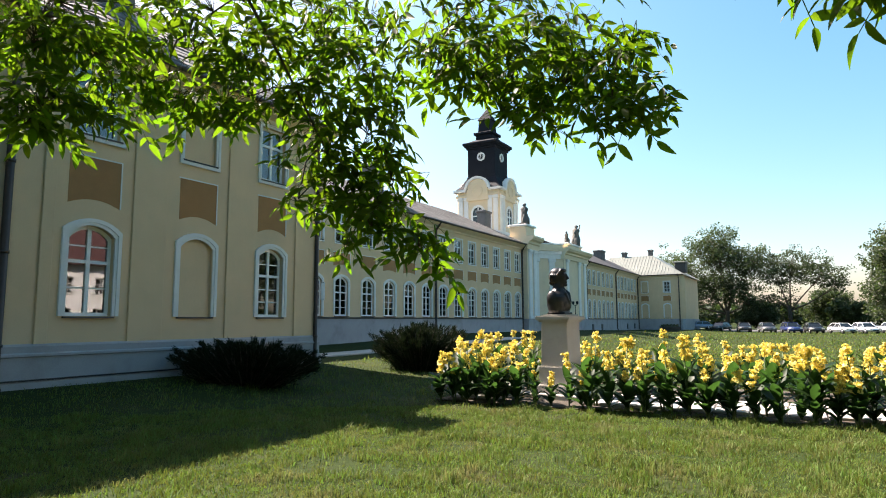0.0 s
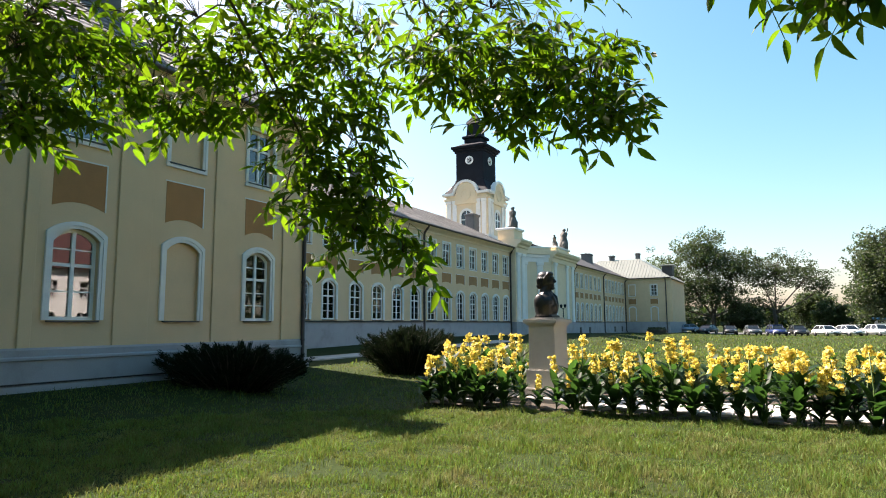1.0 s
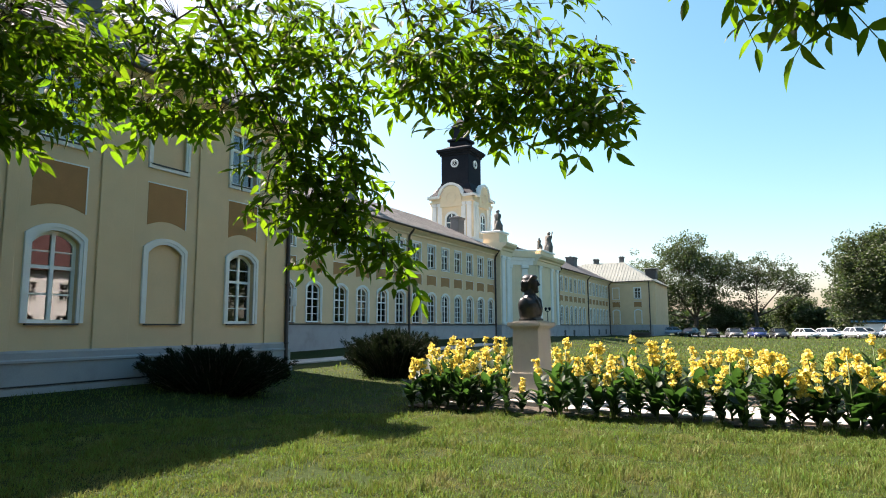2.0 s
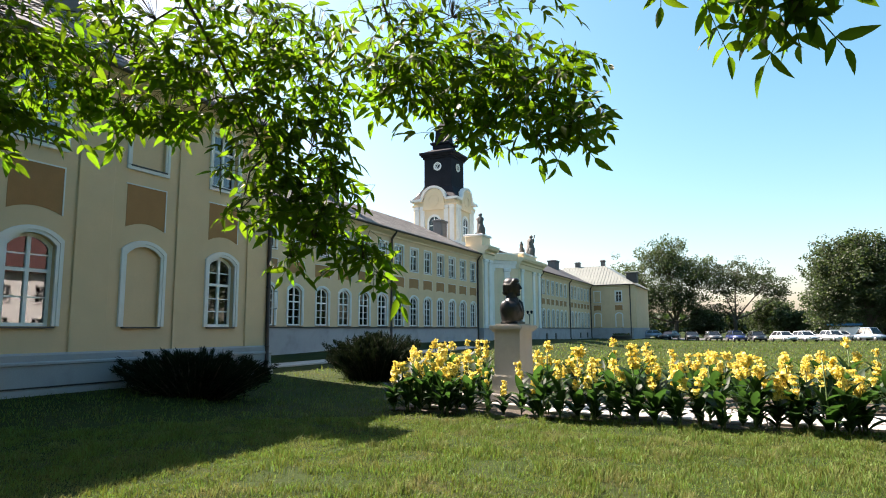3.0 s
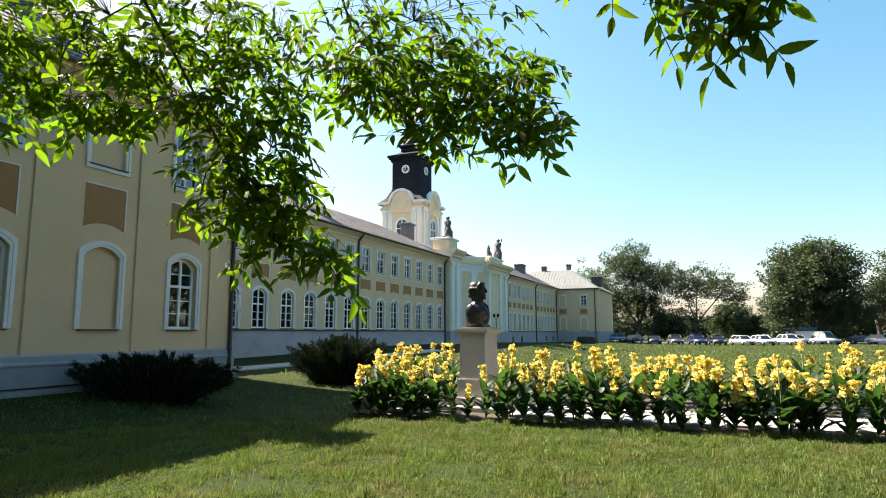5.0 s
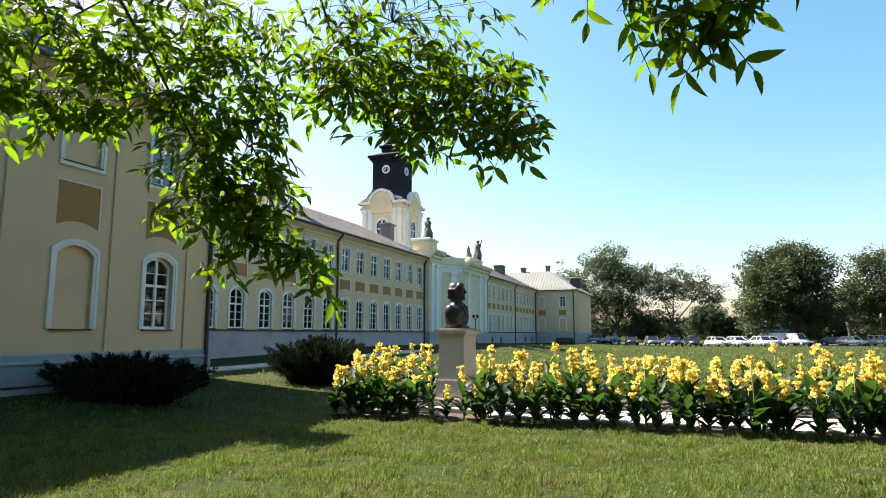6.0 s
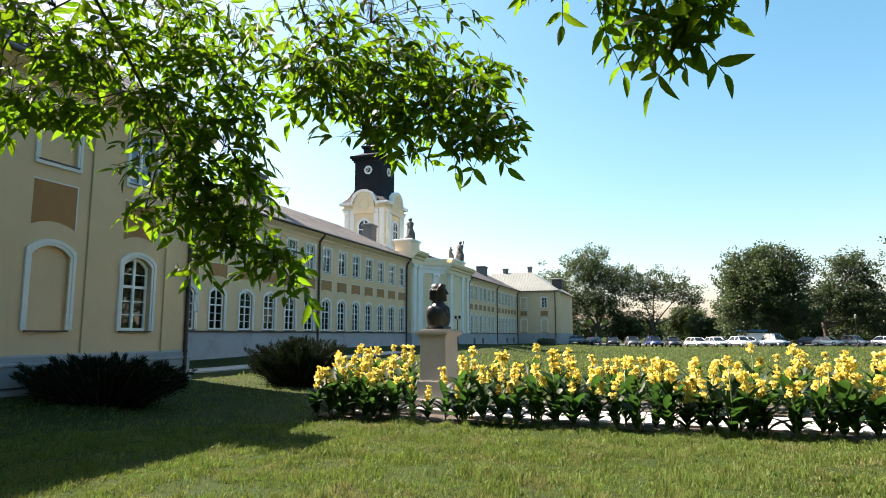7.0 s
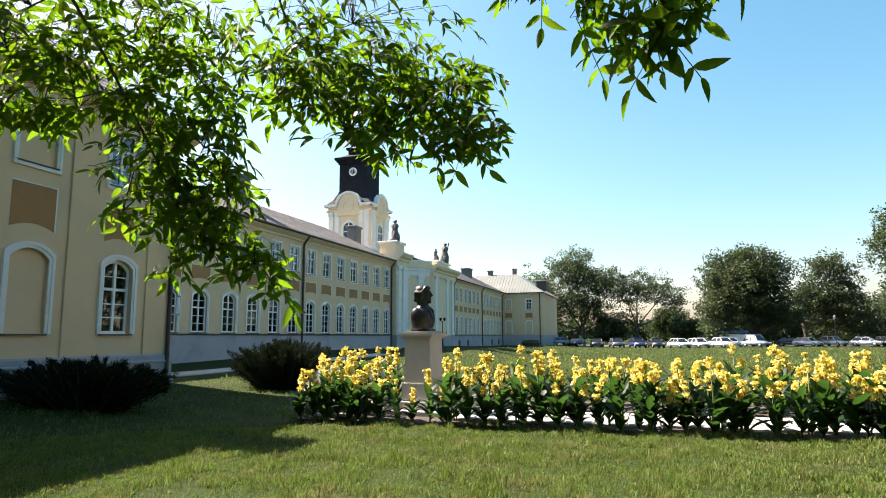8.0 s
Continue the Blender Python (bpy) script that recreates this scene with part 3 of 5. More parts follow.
        b = bmesh.new()
        box(b, -1.45, d + 0.15, a - 0.15, c + 0.15, z - 0.22, z, 0.05)
        part("plinth_cap", b, TRIM, p)
    b = bmesh.new()
    box(b, -11, -4.5, 57.2, 77.2, 0, 9.3)
    part("rear_block", b, CREAM, p)
    hip_roof(p, -11.2, -3.4, 57.2, 77.2, 9.31, 12.0, 3, 3, SLATE)
    for k in (0.1, 0.3, 0.7, 0.9):
        y = 59.7 + 8.9 * k
        x = 0.25 - 2.6 * math.sin(math.pi * k) ** 0.8
        step = 0.25 - 2.6 * math.sin(math.pi * (k + 0.02)) ** 0.8 - x
        turn = Matrix.Translation((x, y, 0)) @ Matrix.Rotation(-math.atan2(step, 8.9 * 0.02), 4, "Z")
        b = bmesh.new()
        box(b, -0.3, 0.12, -0.36, 0.36, 2.2, 8.2, 0.02)
        box(b, -0.3, 0.18, -0.44, 0.44, 1.9, 2.2, 0.03)
        box(b, -0.3, 0.22, -0.46, 0.46, 8.2, 8.6, 0.04)
        bmesh.ops.transform(b, verts=b.verts, matrix=turn)
        part("pilaster", b, TRIM, p, "white pilaster with plain capital")
    # tall blind window field in the hollow
    for u, w in ((64.1, 1.6),):
        b = bmesh.new()
        band(b, outline(u, w, 2.4, 6.6, 0.4), outline(u, w + 0.5, 2.4, 6.9, 0.45), -2.42, -2.2)
        part("field_moulding", b, TRIM, p)
    return p


portal()


def figure(bm, h, lean=0.0, arm=0.0):
    """A plain draped standing form."""
    prof = ((0.36, 0), (0.34, 0.06), (0.29, 0.2), (0.31, 0.4), (0.25, 0.55), (0.31, 0.7), (0.30, 0.78), (0.12, 0.84), (0.11, 0.86), (0.17, 0.9), (0.17, 0.95), (0.08, 1.0))
    lathe(bm, [(r * h * 0.56, z * h) for r, z in prof], 14, squash=0.95)
    tube(bm, [(0.1, 0.14 * h, 0.0), (0.06, 0.2 * h, 0.3 * h), (0.0, 0.12 * h, 0.62 * h)], [0.17 * h, 0.15 * h, 0.07 * h], 8)
    tube(bm, [(0.2, -0.1 * h, 0.02), (0.22, -0.06 * h, 0.25 * h), (0.1, 0.0, 0.45 * h)], [0.15 * h, 0.13 * h, 0.1 * h], 8)
    if arm:
        tube(bm, [(0, 0.1 * h, 0.76 * h), (0.02, 0.2 * h, 0.72 * h), (0.05, 0.26 * h, 0.9 * h), (0.05, 0.24 * h, 1.04 * h)], [0.05 * h, 0.04 * h, 0.035 * h, 0.03 * h], 8)
    tube(bm, [(0, -0.1 * h, 0.77 * h), (0.06, -0.17 * h, 0.6 * h), (0.12, -0.08 * h, 0.5 * h)], [0.05 * h, 0.045 * h, 0.035 * h], 8)
    tube(bm, [(-0.02, -0.08 * h, 0.5 * h), (-0.03, -0.14 * h, 0.25 * h), (0, -0.12 * h, 0.0)], [0.06 * h, 0.08 * h, 0.09 * h], 8)
    box(bm, -0.2 * h, 0.2 * h, -0.2 * h, 0.2 * h, -0.001, 0.05 * h, 0.01)
    for v in bm.verts:
        v.co.y += lean * v.co.z
        n = noise.noise_vector(v.co * 2.2)
        v.co += n * 0.05 * h * (0.3 + v.co.z / h) * 0.6


for y, x, z, h, lean, arm, rz, lab in ((57.8, -23.4, 11.1, 2.15, 0.05, 0.0, 20, "weathered dark stone statue standing on an attic plinth"),
                                       (74.0, -23.6, 10.65, 2.6, 0.26, 1.0, -10, "weathered stone statue raising an arm on an attic plinth"),
                                       (71.0, -23.6, 10.65, 1.35, -0.2, 0.0, 30, "small stone statue beside a taller one on the attic"),
                                       (61.0, -24.9, 10.35, 1.5, 0.2, 0.0, 80, "small stone statue on the curved attic")):
    b = bmesh.new()
    figure(b, h, lean, arm)
    ob = part("statue", b, STONE)
    ob.matrix_basis = pose(x, y, z, 0, 0, rz)
    tagged(ob, lab, "statue", "attic statues")


def tower():
    c = Matrix.Translation((-30.55, 64.6, 0))
    p = thing("clock_tower", "cream baroque clock tower with black sheet-metal cap and round dials", "clock tower", c)
    w = 2.55
    def stage(h, z0, z1, material, name, bevel=0.03, label="", h1=None):
        b = bmesh.new()
        vs = box(b, -h, h, -h, h, z0, z1)
        if h1 is not None:
            for v in vs:
                if v.co.z > (z0 + z1) / 2:
                    v.co.x *= h1 / h
                    v.co.y *= h1 / h
        elif bevel:
            bmesh.ops.bevel(b, geom=list(b.edges), offset=bevel, segments=1, affect="EDGES")
        return part(name, b, material, p, label)
    stage(w, 8.0, 16.2, CREAM, "shaft")
    stage(w + 0.12, 10.9, 11.4, TRIM, "string_course")
    faces = [Matrix.Rotation(radians(a), 4, "Z") for a in (0, 90, 180, 270)]
    for r in faces:
        for s in (-1, 1):
            for u in (2.13, 1.45):
                b = bmesh.new()
                box(b, w, w + 0.12, s * u - 0.26, s * u + 0.26, 11.4, 15.0, 0.02, m=None)
                box(b, w, w + 0.2, s * u - 0.31, s * u + 0.31, 15.0, 15.35, 0.04)
                bmesh.ops.transform(b, verts=b.verts, matrix=r)
                part("pilaster", b, TRIM, p)
        b = bmesh.new()
        band(b, outline(0, 1.25, 12.0, 14.15, 0.6), outline(0, 1.65, 12.0, 14.4, 0.75), w - 0.02, w + 0.1)
        bmesh.ops.transform(b, verts=b.verts, matrix=r)
        win = part("window", b, TRIM, p, "white arched tower window")
        b = bmesh.new()
        slab(b, outline(0, 1.25, 12.0, 14.15, 0.6), w + 0.004, w + 0.012)
        bmesh.ops.transform(b, verts=b.verts, matrix=r)
        part("pane", b, CARGLASS, win)
        b = bmesh.new()
        bar(b, -0.05, 0.05, 12.0, 14.1, w + 0.012, w + 0.05)
        bar(b, -0.6, -0.05, 13.1, 13.2, w + 0.012, w + 0.05)
        bar(b, 0.05, 0.6, 13.1, 13.2, w + 0.012, w + 0.05)
        bmesh.ops.transform(b, verts=b.verts, matrix=r)
        part("glazing_bar", b, SASH, win)
        # round field and the arched gable above it
        b = bmesh.new()
        ring = lambda q, h0: [(q * math.sin(t), h0 + q * math.cos(t)) for t in [(-math.pi + 2 * math.pi * k / 20) for k in range(21)]]
        band(b, ring(0.55, 15.95), ring(0.68, 15.95), w + 0.25, w + 0.33)
        bmesh.ops.transform(b, verts=b.verts, matrix=r)
        part("round_field", b, CREAM, p)
        b = bmesh.new()
        curve = [(-1.35, 14.9)] + [(1.2 * math.sin(t), 16.1 + 1.2 * math.cos(t)) for t in [(-1.45 + 2.9 * k / 14) for k in range(15)]] + [(1.35, 14.9)]
        slab(b, curve, w - 0.6, w + 0.25)
        bmesh.ops.transform(b, verts=b.verts, matrix=r)
        part("gable", b, CREAM, p)
        b = bmesh.new()
        grow = lambda g: [(-2.85, 15.95 + g)] + [(-1.5 - g * 0.3, 15.95 + g)] + [((1.28 + g) * math.sin(t), 16.15 + (1.2 + g) * math.cos(t)) for t in [(-1.4 + 2.8 * k / 14) for k in range(15)]] + [(1.5 + g * 0.3, 15.95 + g), (2.85, 15.95 + g)]
        band(b, grow(-0.02), grow(0.24), w - 0.1, w + 0.4)
        bmesh.ops.transform(b, verts=b.verts, matrix=r)
        part("cornice", b, TRIM, p)
    stage(w + 0.2, 15.35, 15.6, CREAM, "cornice_bed", 0.06)
    stage(w + 0.22, 16.2, 16.8, BLACKMETAL, "skirt", h1=w - 0.3)
    stage(w - 0.3, 16.8, 17.7, BLACKMETAL, "skirt", h1=w - 0.8)
    stage(w - 0.85, 17.6, 21.3, BLACKMETAL, "cap", 0.04, "black sheet-metal tower cap")
    for h, z0, z1 in ((w - 0.78, 17.62, 17.85), (w - 0.72, 21.0, 21.25), (w - 0.55, 21.25, 21.45), (w - 0.4, 21.45, 21.75)):
        stage(h, z0, z1, BLACKMETAL, "cap_moulding", 0.04)
    stage(w - 0.6, 21.75, 22.3, BLACKMETAL, "cap_roof", h1=0.95)
    stage(1.0, 22.3, 22.8, BLACKMETAL, "cap_moulding", 0.05)
    stage(1.2, 22.8, 23.1, BLACKMETAL, "cap_moulding", 0.05)
    stage(0.8, 23.1, 24.6, BLACKMETAL, "lantern", 0.05, h1=0.7)
    stage(0.85, 24.6, 26.0, BLACKMETAL, "spire", h1=0.05)
    for r in faces:
        b = bmesh.new()
        h = w - 0.85
        ring = lambda q: [(q * math.sin(t), 20.05 + q * math.cos(t)) for t in [(-math.pi + 2 * math.pi * k / 20) for k in range(21)]]
        band(b, ring(0.34), ring(0.48), h - 0.02, h + 0.1)
        for t in (0.3, 2.2):
            box(b, h + 0.01, h + 0.03, -0.03, 0.03, 0, 0.3, m=Matrix.Translation((0, 0, 20.05)) @ Matrix.Rotation(t, 4, "X"))
        for k in range(12):
            t = k * math.pi / 6
            box(b, h + 0.005, h + 0.02, -0.025, 0.025, 0.2, 0.34, m=Matrix.Translation((0, 0, 20.05)) @ Matrix.Rotation(t, 4, "X"))
        bmesh.ops.transform(b, verts=b.verts, matrix=r)
        part("dial", b, SASH, p, "white-ringed oval clock dial")
    return p


tower()


def far_pavilion():
    x0, x1, y0, y1, zt = -34.0, -16.7, 106.2, 124.0, 8.9
    p = thing("palace_pavilion", "far yellow palace pavilion with grey sheet-metal hipped roof", "palace pavilion", pose(0, y0, 0, 0, 0, -90))
    deep = y1 - y0
    us = (-22.35, -18.9)
    b = bmesh.new()
    wall_with_openings(b, x0, x1, 0, zt, 0.5, [[(u, 0.95, 2.1, 4.3, 0.25), (u, 0.95, 6.2, 7.9, 0)] for u in us], [0, 5.2, zt])
    part("wall", b, PLASTER, p)
    for a, c in ((x1 - 0.5, x1), (x0, x0 + 0.5)):
        b = bmesh.new()
        box(b, -deep, -0.5, a, c, 0, zt)
        part("side_wall", b, PLASTER, p)
    inner_box(p, -6.0, -0.5, x0 + 0.5, x1 - 0.5, 0, zt)
    for u in us:
        window(p, u, 0.95, 2.1, 4.3, 0.25, 0.16, 4, 2, 0.6, True)
        window(p, u, 0.95, 6.2, 7.9, 0, 0.13, 3, 2, 0.66, u == us[0])
        panel(p, u, 1.2, 4.75, 5.65, 0.1)
    b = bmesh.new()
    box(b, 0.0, 0.08, x0, x1 + 0.08, -0.2, 1.95, 0.02)
    part("plinth", b, PLINTH, p)
    b = bmesh.new()
    box(b, -deep, -0.002, x1, x1 + 0.08, -0.2, 1.95, 0.02)
    part("plinth", b, PLINTH, p)
    for u in (-24.0, -20.6, -16.6):
        b = bmesh.new()
        box(b, 0, 0.06, u - 0.45, u + 0.45, 1.95, zt - 0.4, 0.01)
        part("lesene", b, PLASTER, p)
    eave(p, x0, x1 + 0.5, zt, 0.5)
    downpipe(p, 0.05, x1 - 0.35, 0.2, zt - 0.2, 0.08, 0.45)
    # hipped roof with standing seams
    bm = bmesh.new()
    e, zr = 0.55, 12.6
    xa, xb, ym, half = e, -deep - e, (x0 + x1) / 2, 3.5
    c = [bm.verts.new(q) for q in ((xa, x0 - e, zt), (xa, x1 + e, zt), (xb, x1 + e, zt), (xb, x0 - e, zt))]
    r = [bm.verts.new((xa - 5.2, ym - half, zr)), bm.verts.new((xa - 5.2, ym + half, zr)), bm.verts.new((xb + 5.2, ym + half, zr)), bm.verts.new((xb + 5.2, ym - half, zr))]
    for f in ((c[0], c[1], r[1], r[0]), (c[1], c[2], r[2], r[1]), (c[2], c[3], r[3], r[2]), (c[3], c[0], r[0], r[3]), r, c[::-1]):
        bm.faces.new(f)
    bmesh.ops.recalc_face_normals(bm, faces=bm.faces)
    part("roof", bm, SEAM, p, "grey-green standing-seam metal roof")
    n = 36
    for k in range(1, n):
        t = k / n
        u = x0 - e + (x1 - x0 + 2 * e) * t
        lo = Vector((xa, u, zt + 0.02))
        if u < ym - half:
            s = (u - (x0 - e)) / (ym - half - (x0 - e))
        elif u > ym + half:
            s = ((x1 + e) - u) / ((x1 + e) - (ym + half))
        else:
            s = 1.0
        hi = Vector((xa - 5.2 * s, u, zt + (zr - zt) * s + 0.02))
        b = bmesh.new()
        tube(b, [lo, hi], 0.04, 4)
        part("seam", b, SEAM, p)
    chimney(p, -5.0, -26.6, 9.5, 13.4, 0.8, 0.8)
    chimney(p, -6.0, -22.4, 11.5, 13.7, 0.7, 0.7)
    # dormer on the side slope
    b = bmesh.new()
    box(b, -6.5, -4.5, x1 - 1.6, x1 + 0.1, 9.6, 11.2)
    part("dormer", b, DARKLINE, p, "dark dormer on the roof slope")
    b = bmesh.new()
    box(b, -6.8, -4.2, x1 - 1.9, x1 + 0.4, 11.2, 11.4, 0.05)
    part("dormer_roof", b, SEAM, p)
    return p


far_pavilion()


# ---- the monument and its flower bed ----
def pedestal():
    p = thing("pedestal", "pale stone pedestal with moulded cap on stone steps", "pedestal", pose(-4.72, 13.85, 0, 0, 0, -8))
    def block(name, h, z0, z1, bevel, h1=None):
        b = bmesh.new()
        vs = box(b, -h, h, -h, h, z0, z1)
        if h1:
            for v in vs:
                if v.co.z > (z0 + z1) / 2:
                    v.co.x *= h1 / h
                    v.co.y *= h1 / h
        bmesh.ops.bevel(b, geom=list(b.edges), offset=bevel, segments=2, affect="EDGES")
        part(name, b, GRANITE, p)
    block("step", 0.72, -0.1, 0.13, 0.015)
    block("step", 0.5, 0.13, 0.3, 0.015)
    block("base", 0.37, 0.3, 0.7, 0.02)
    block("shaft", 0.325, 0.7, 1.66, 0.012, 0.315)
    block("cap_bed", 0.36, 1.66, 1.7, 0.01)
    block("cap", 0.41, 1.7, 1.8, 0.018)
    block("cap_top", 0.3, 1.8, 1.835, 0.01)


pedestal()


def ball(bm, c, r, m=None):
    """An ellipsoid of radii r at c."""
    v = bmesh.ops.create_uvsphere(bm, u_segments=20, v_segments=12, radius=1)["verts"]
    bmesh.ops.transform(bm, verts=v, matrix=Matrix.Translation(c) @ (m or Matrix()) @ Matrix.Diagonal((*r, 1)))


def bust():
    """A head and shoulders of dark bronze, looking along +x."""
    bm = bmesh.new()
    T = lambda a: Matrix.Rotation(radians(a), 4, "Y")
    box(bm, -0.2, 0.2, -0.2, 0.2, 0.0, 0.05)
    lathe(bm, [(0.2, 0.03), (0.215, 0.08), (0.23, 0.16), (0.245, 0.28), (0.238, 0.37), (0.2, 0.44), (0.14, 0.5), (0.11, 0.55)], 24, Matrix.Translation((-0.02, 0, 0)), squash=1.35)
    ball(bm, (0.1, 0, 0.25), (0.14, 0.21, 0.2), T(-16))
    for s in (-1, 1):
        ball(bm, (-0.05, s * 0.26, 0.34), (0.13, 0.08, 0.17))
        tube(bm, [(0.06, s * 0.06, 0.57), (0.17, s * 0.09, 0.45), (0.235, s * 0.03, 0.26), (0.22, s * 0.02, 0.1)], [0.03, 0.042, 0.03, 0.015], 8)
        tube(bm, [(-0.12, s * 0.1, 0.5), (0.0, s * 0.14, 0.52), (0.09, s * 0.08, 0.49)], [0.035, 0.04, 0.03], 8)
    tube(bm, [(-0.04, 0, 0.48), (0.0, 0, 0.7)], [0.14, 0.115], 14)
    ball(bm, (0.07, 0, 0.53), (0.07, 0.08, 0.07))
    ball(bm, (0.03, 0, 0.81), (0.145, 0.12, 0.18))
    ball(bm, (0.075, 0, 0.71), (0.095, 0.085, 0.1), T(20))
    ball(bm, (0.145, 0, 0.64), (0.045, 0.05, 0.038))
    tube(bm, [(0.158, 0, 0.87), (0.212, 0, 0.775), (0.155, 0, 0.755)], [0.018, 0.03, 0.02], 8)
    ball(bm, (0.16, 0, 0.712), (0.024, 0.04, 0.014))
    ball(bm, (0.158, 0, 0.688), (0.022, 0.035, 0.012))
    ball(bm, (0.148, 0, 0.875), (0.026, 0.085, 0.016))
    # swept-back hair, full over the ears and turned out at the nape
    ball(bm, (-0.03, 0, 0.9), (0.175, 0.15, 0.125), T(8))
    ball(bm, (0.09, 0, 0.965), (0.07, 0.11, 0.045), T(20))
    ball(bm, (-0.1, 0, 0.81), (0.125, 0.15, 0.16))
    ball(bm, (-0.14, 0, 0.7), (0.085, 0.14, 0.07), T(-25))
    for s in (-1, 1):
        ball(bm, (-0.02, s * 0.105, 0.8), (0.085, 0.05, 0.13), T(12))
        for k in range(4):
            tube(bm, [(0.08 - 0.05 * k, s * 0.11, 0.95), (0.02 - 0.05 * k, s * 0.155, 0.85), (-0.04 - 0.04 * k, s * 0.14, 0.73)], [0.012, 0.018, 0.012], 6)
    ob = part("bust", bm, BRONZE)
    r = ob.modifiers.new("merge", "REMESH")
    r.mode, r.voxel_size, r.use_smooth_shade = "VOXEL", 0.011, True
    sm = ob.modifiers.new("soften", "SMOOTH")
    sm.factor, sm.iterations = 0.5, 3
    ob.matrix_basis = pose(-4.72, 13.85, 1.833, 0, 0, -6) @ Matrix.Diagonal((1.04, 1.04, 1.03, 1))
    tagged(ob, "dark bronze portrait bust on a stone pedestal", "bust")


bust()


def bed():
    b = bmesh.new()
    box(b, -6.95, 9.0, 12.1, 17.2, -0.2, 0.03, 0.01)
    for v in b.verts:
        v.co.z += 0.012 * noise.noise(v.co * 2)
    tagged(part("flower_bed", b, SOIL), "dry soil of the flower bed", "flower bed", kind="structure")
    rng = random.Random(4)
    path = thing("paving", "pale stone slabs laid around the monument", "paving", kind="structure")
    bm = bmesh.new()
    box(bm, -0.29, 0.29, -0.29, 0.29, 0, 0.07, 0.012)
    me = bpy.data.meshes.new("slab")
    bm.to_mesh(me)
    bm.free()
    for i in range(25):
        for j in range(3):
            x, y = -6.6 + i * 0.6, 12.95 + j * 0.6
            if abs(x + 4.72) < 0.95 and y > 12.9:
                continue
            shared("slab", me, PAVER, path, "", pose(x + rng.uniform(-0.01, 0.01), y + rng.uniform(-0.01, 0.01), rng.uniform(0.0, 0.02), rng.uniform(-1, 1), rng.uniform(-1, 1), rng.uniform(-2, 2)))


bed()


def blade_mesh(name, length, width, curl, fold, material, cols=6):
    """A pointed leaf along +y from the origin, folded at its midrib and bent down."""
    v, f = [], []
    for k in range(cols + 1):
        t = k / cols
        w = width * (math.sin(math.pi * min(1, t * 0.92 + 0.04)) ** 0.8) * (1 - 0.35 * t)
        a = curl * t
        y = length * (t - 0.16 * curl * t * t * t)
        z = -length * 0.5 * curl * t * t
        for s in (-1, 0, 1):
            v.append((s * w / 2, y, z + abs(s) * fold * w))
    for k in range(cols):
        for s in (0, 1):
            i = k * 3 + s
            f.append((i, i + 1, i + 4, i + 3))
    me = bpy.data.meshes.new(name)
    me.from_pydata(v, [], f)
    for p in me.polygons:
        p.use_smooth = True
    me.materials.append(material)
    return me


def canna_flower(seed):
    """A head of ruffled yellow blooms at the top of its stalk."""
    rng = random.Random(seed)
    v, f = [], []
    for k in range(rng.randint(8, 13)):
        c = Vector((rng.gauss(0, 0.045), rng.gauss(0, 0.045), rng.uniform(-0.10, 0.10)))
        base = Vector((c.x * 0.3, c.y * 0.3, c.z - 0.06))
        for q in range(rng.randint(4, 5)):
            d = Vector((rng.gauss(0, 1), rng.gauss(0, 1), rng.uniform(-0.3, 1.1))).normalized()
            side = d.cross(Vector((rng.gauss(0, 1), rng.gauss(0, 1), rng.gauss(0, 1)))).normalized()
            L, w = rng.uniform(0.06, 0.095), rng.uniform(0.022, 0.036)
            up = d.cross(side)
            i = len(v)
            o = base.lerp(c, 0.6)
            for t, ww, lift in ((0, 0.25, 0), (0.45, 1.0, 0.012), (0.8, 1.0, 0.006), (1.0, 0.45, -0.014)):
                for s in (-1, 1):
                    v.append(o + d * (L * t) + side * (s * w * ww) + up * (lift + rng.uniform(-0.008, 0.008)))
            for t in range(3):
                f.append((i + 2 * t, i + 2 * t + 1, i + 2 * t + 3, i + 2 * t + 2))
    me = bpy.data.meshes.new("flower_head")
    me.from_pydata(v, [], f)
    me.materials.append(PETAL)
    return me


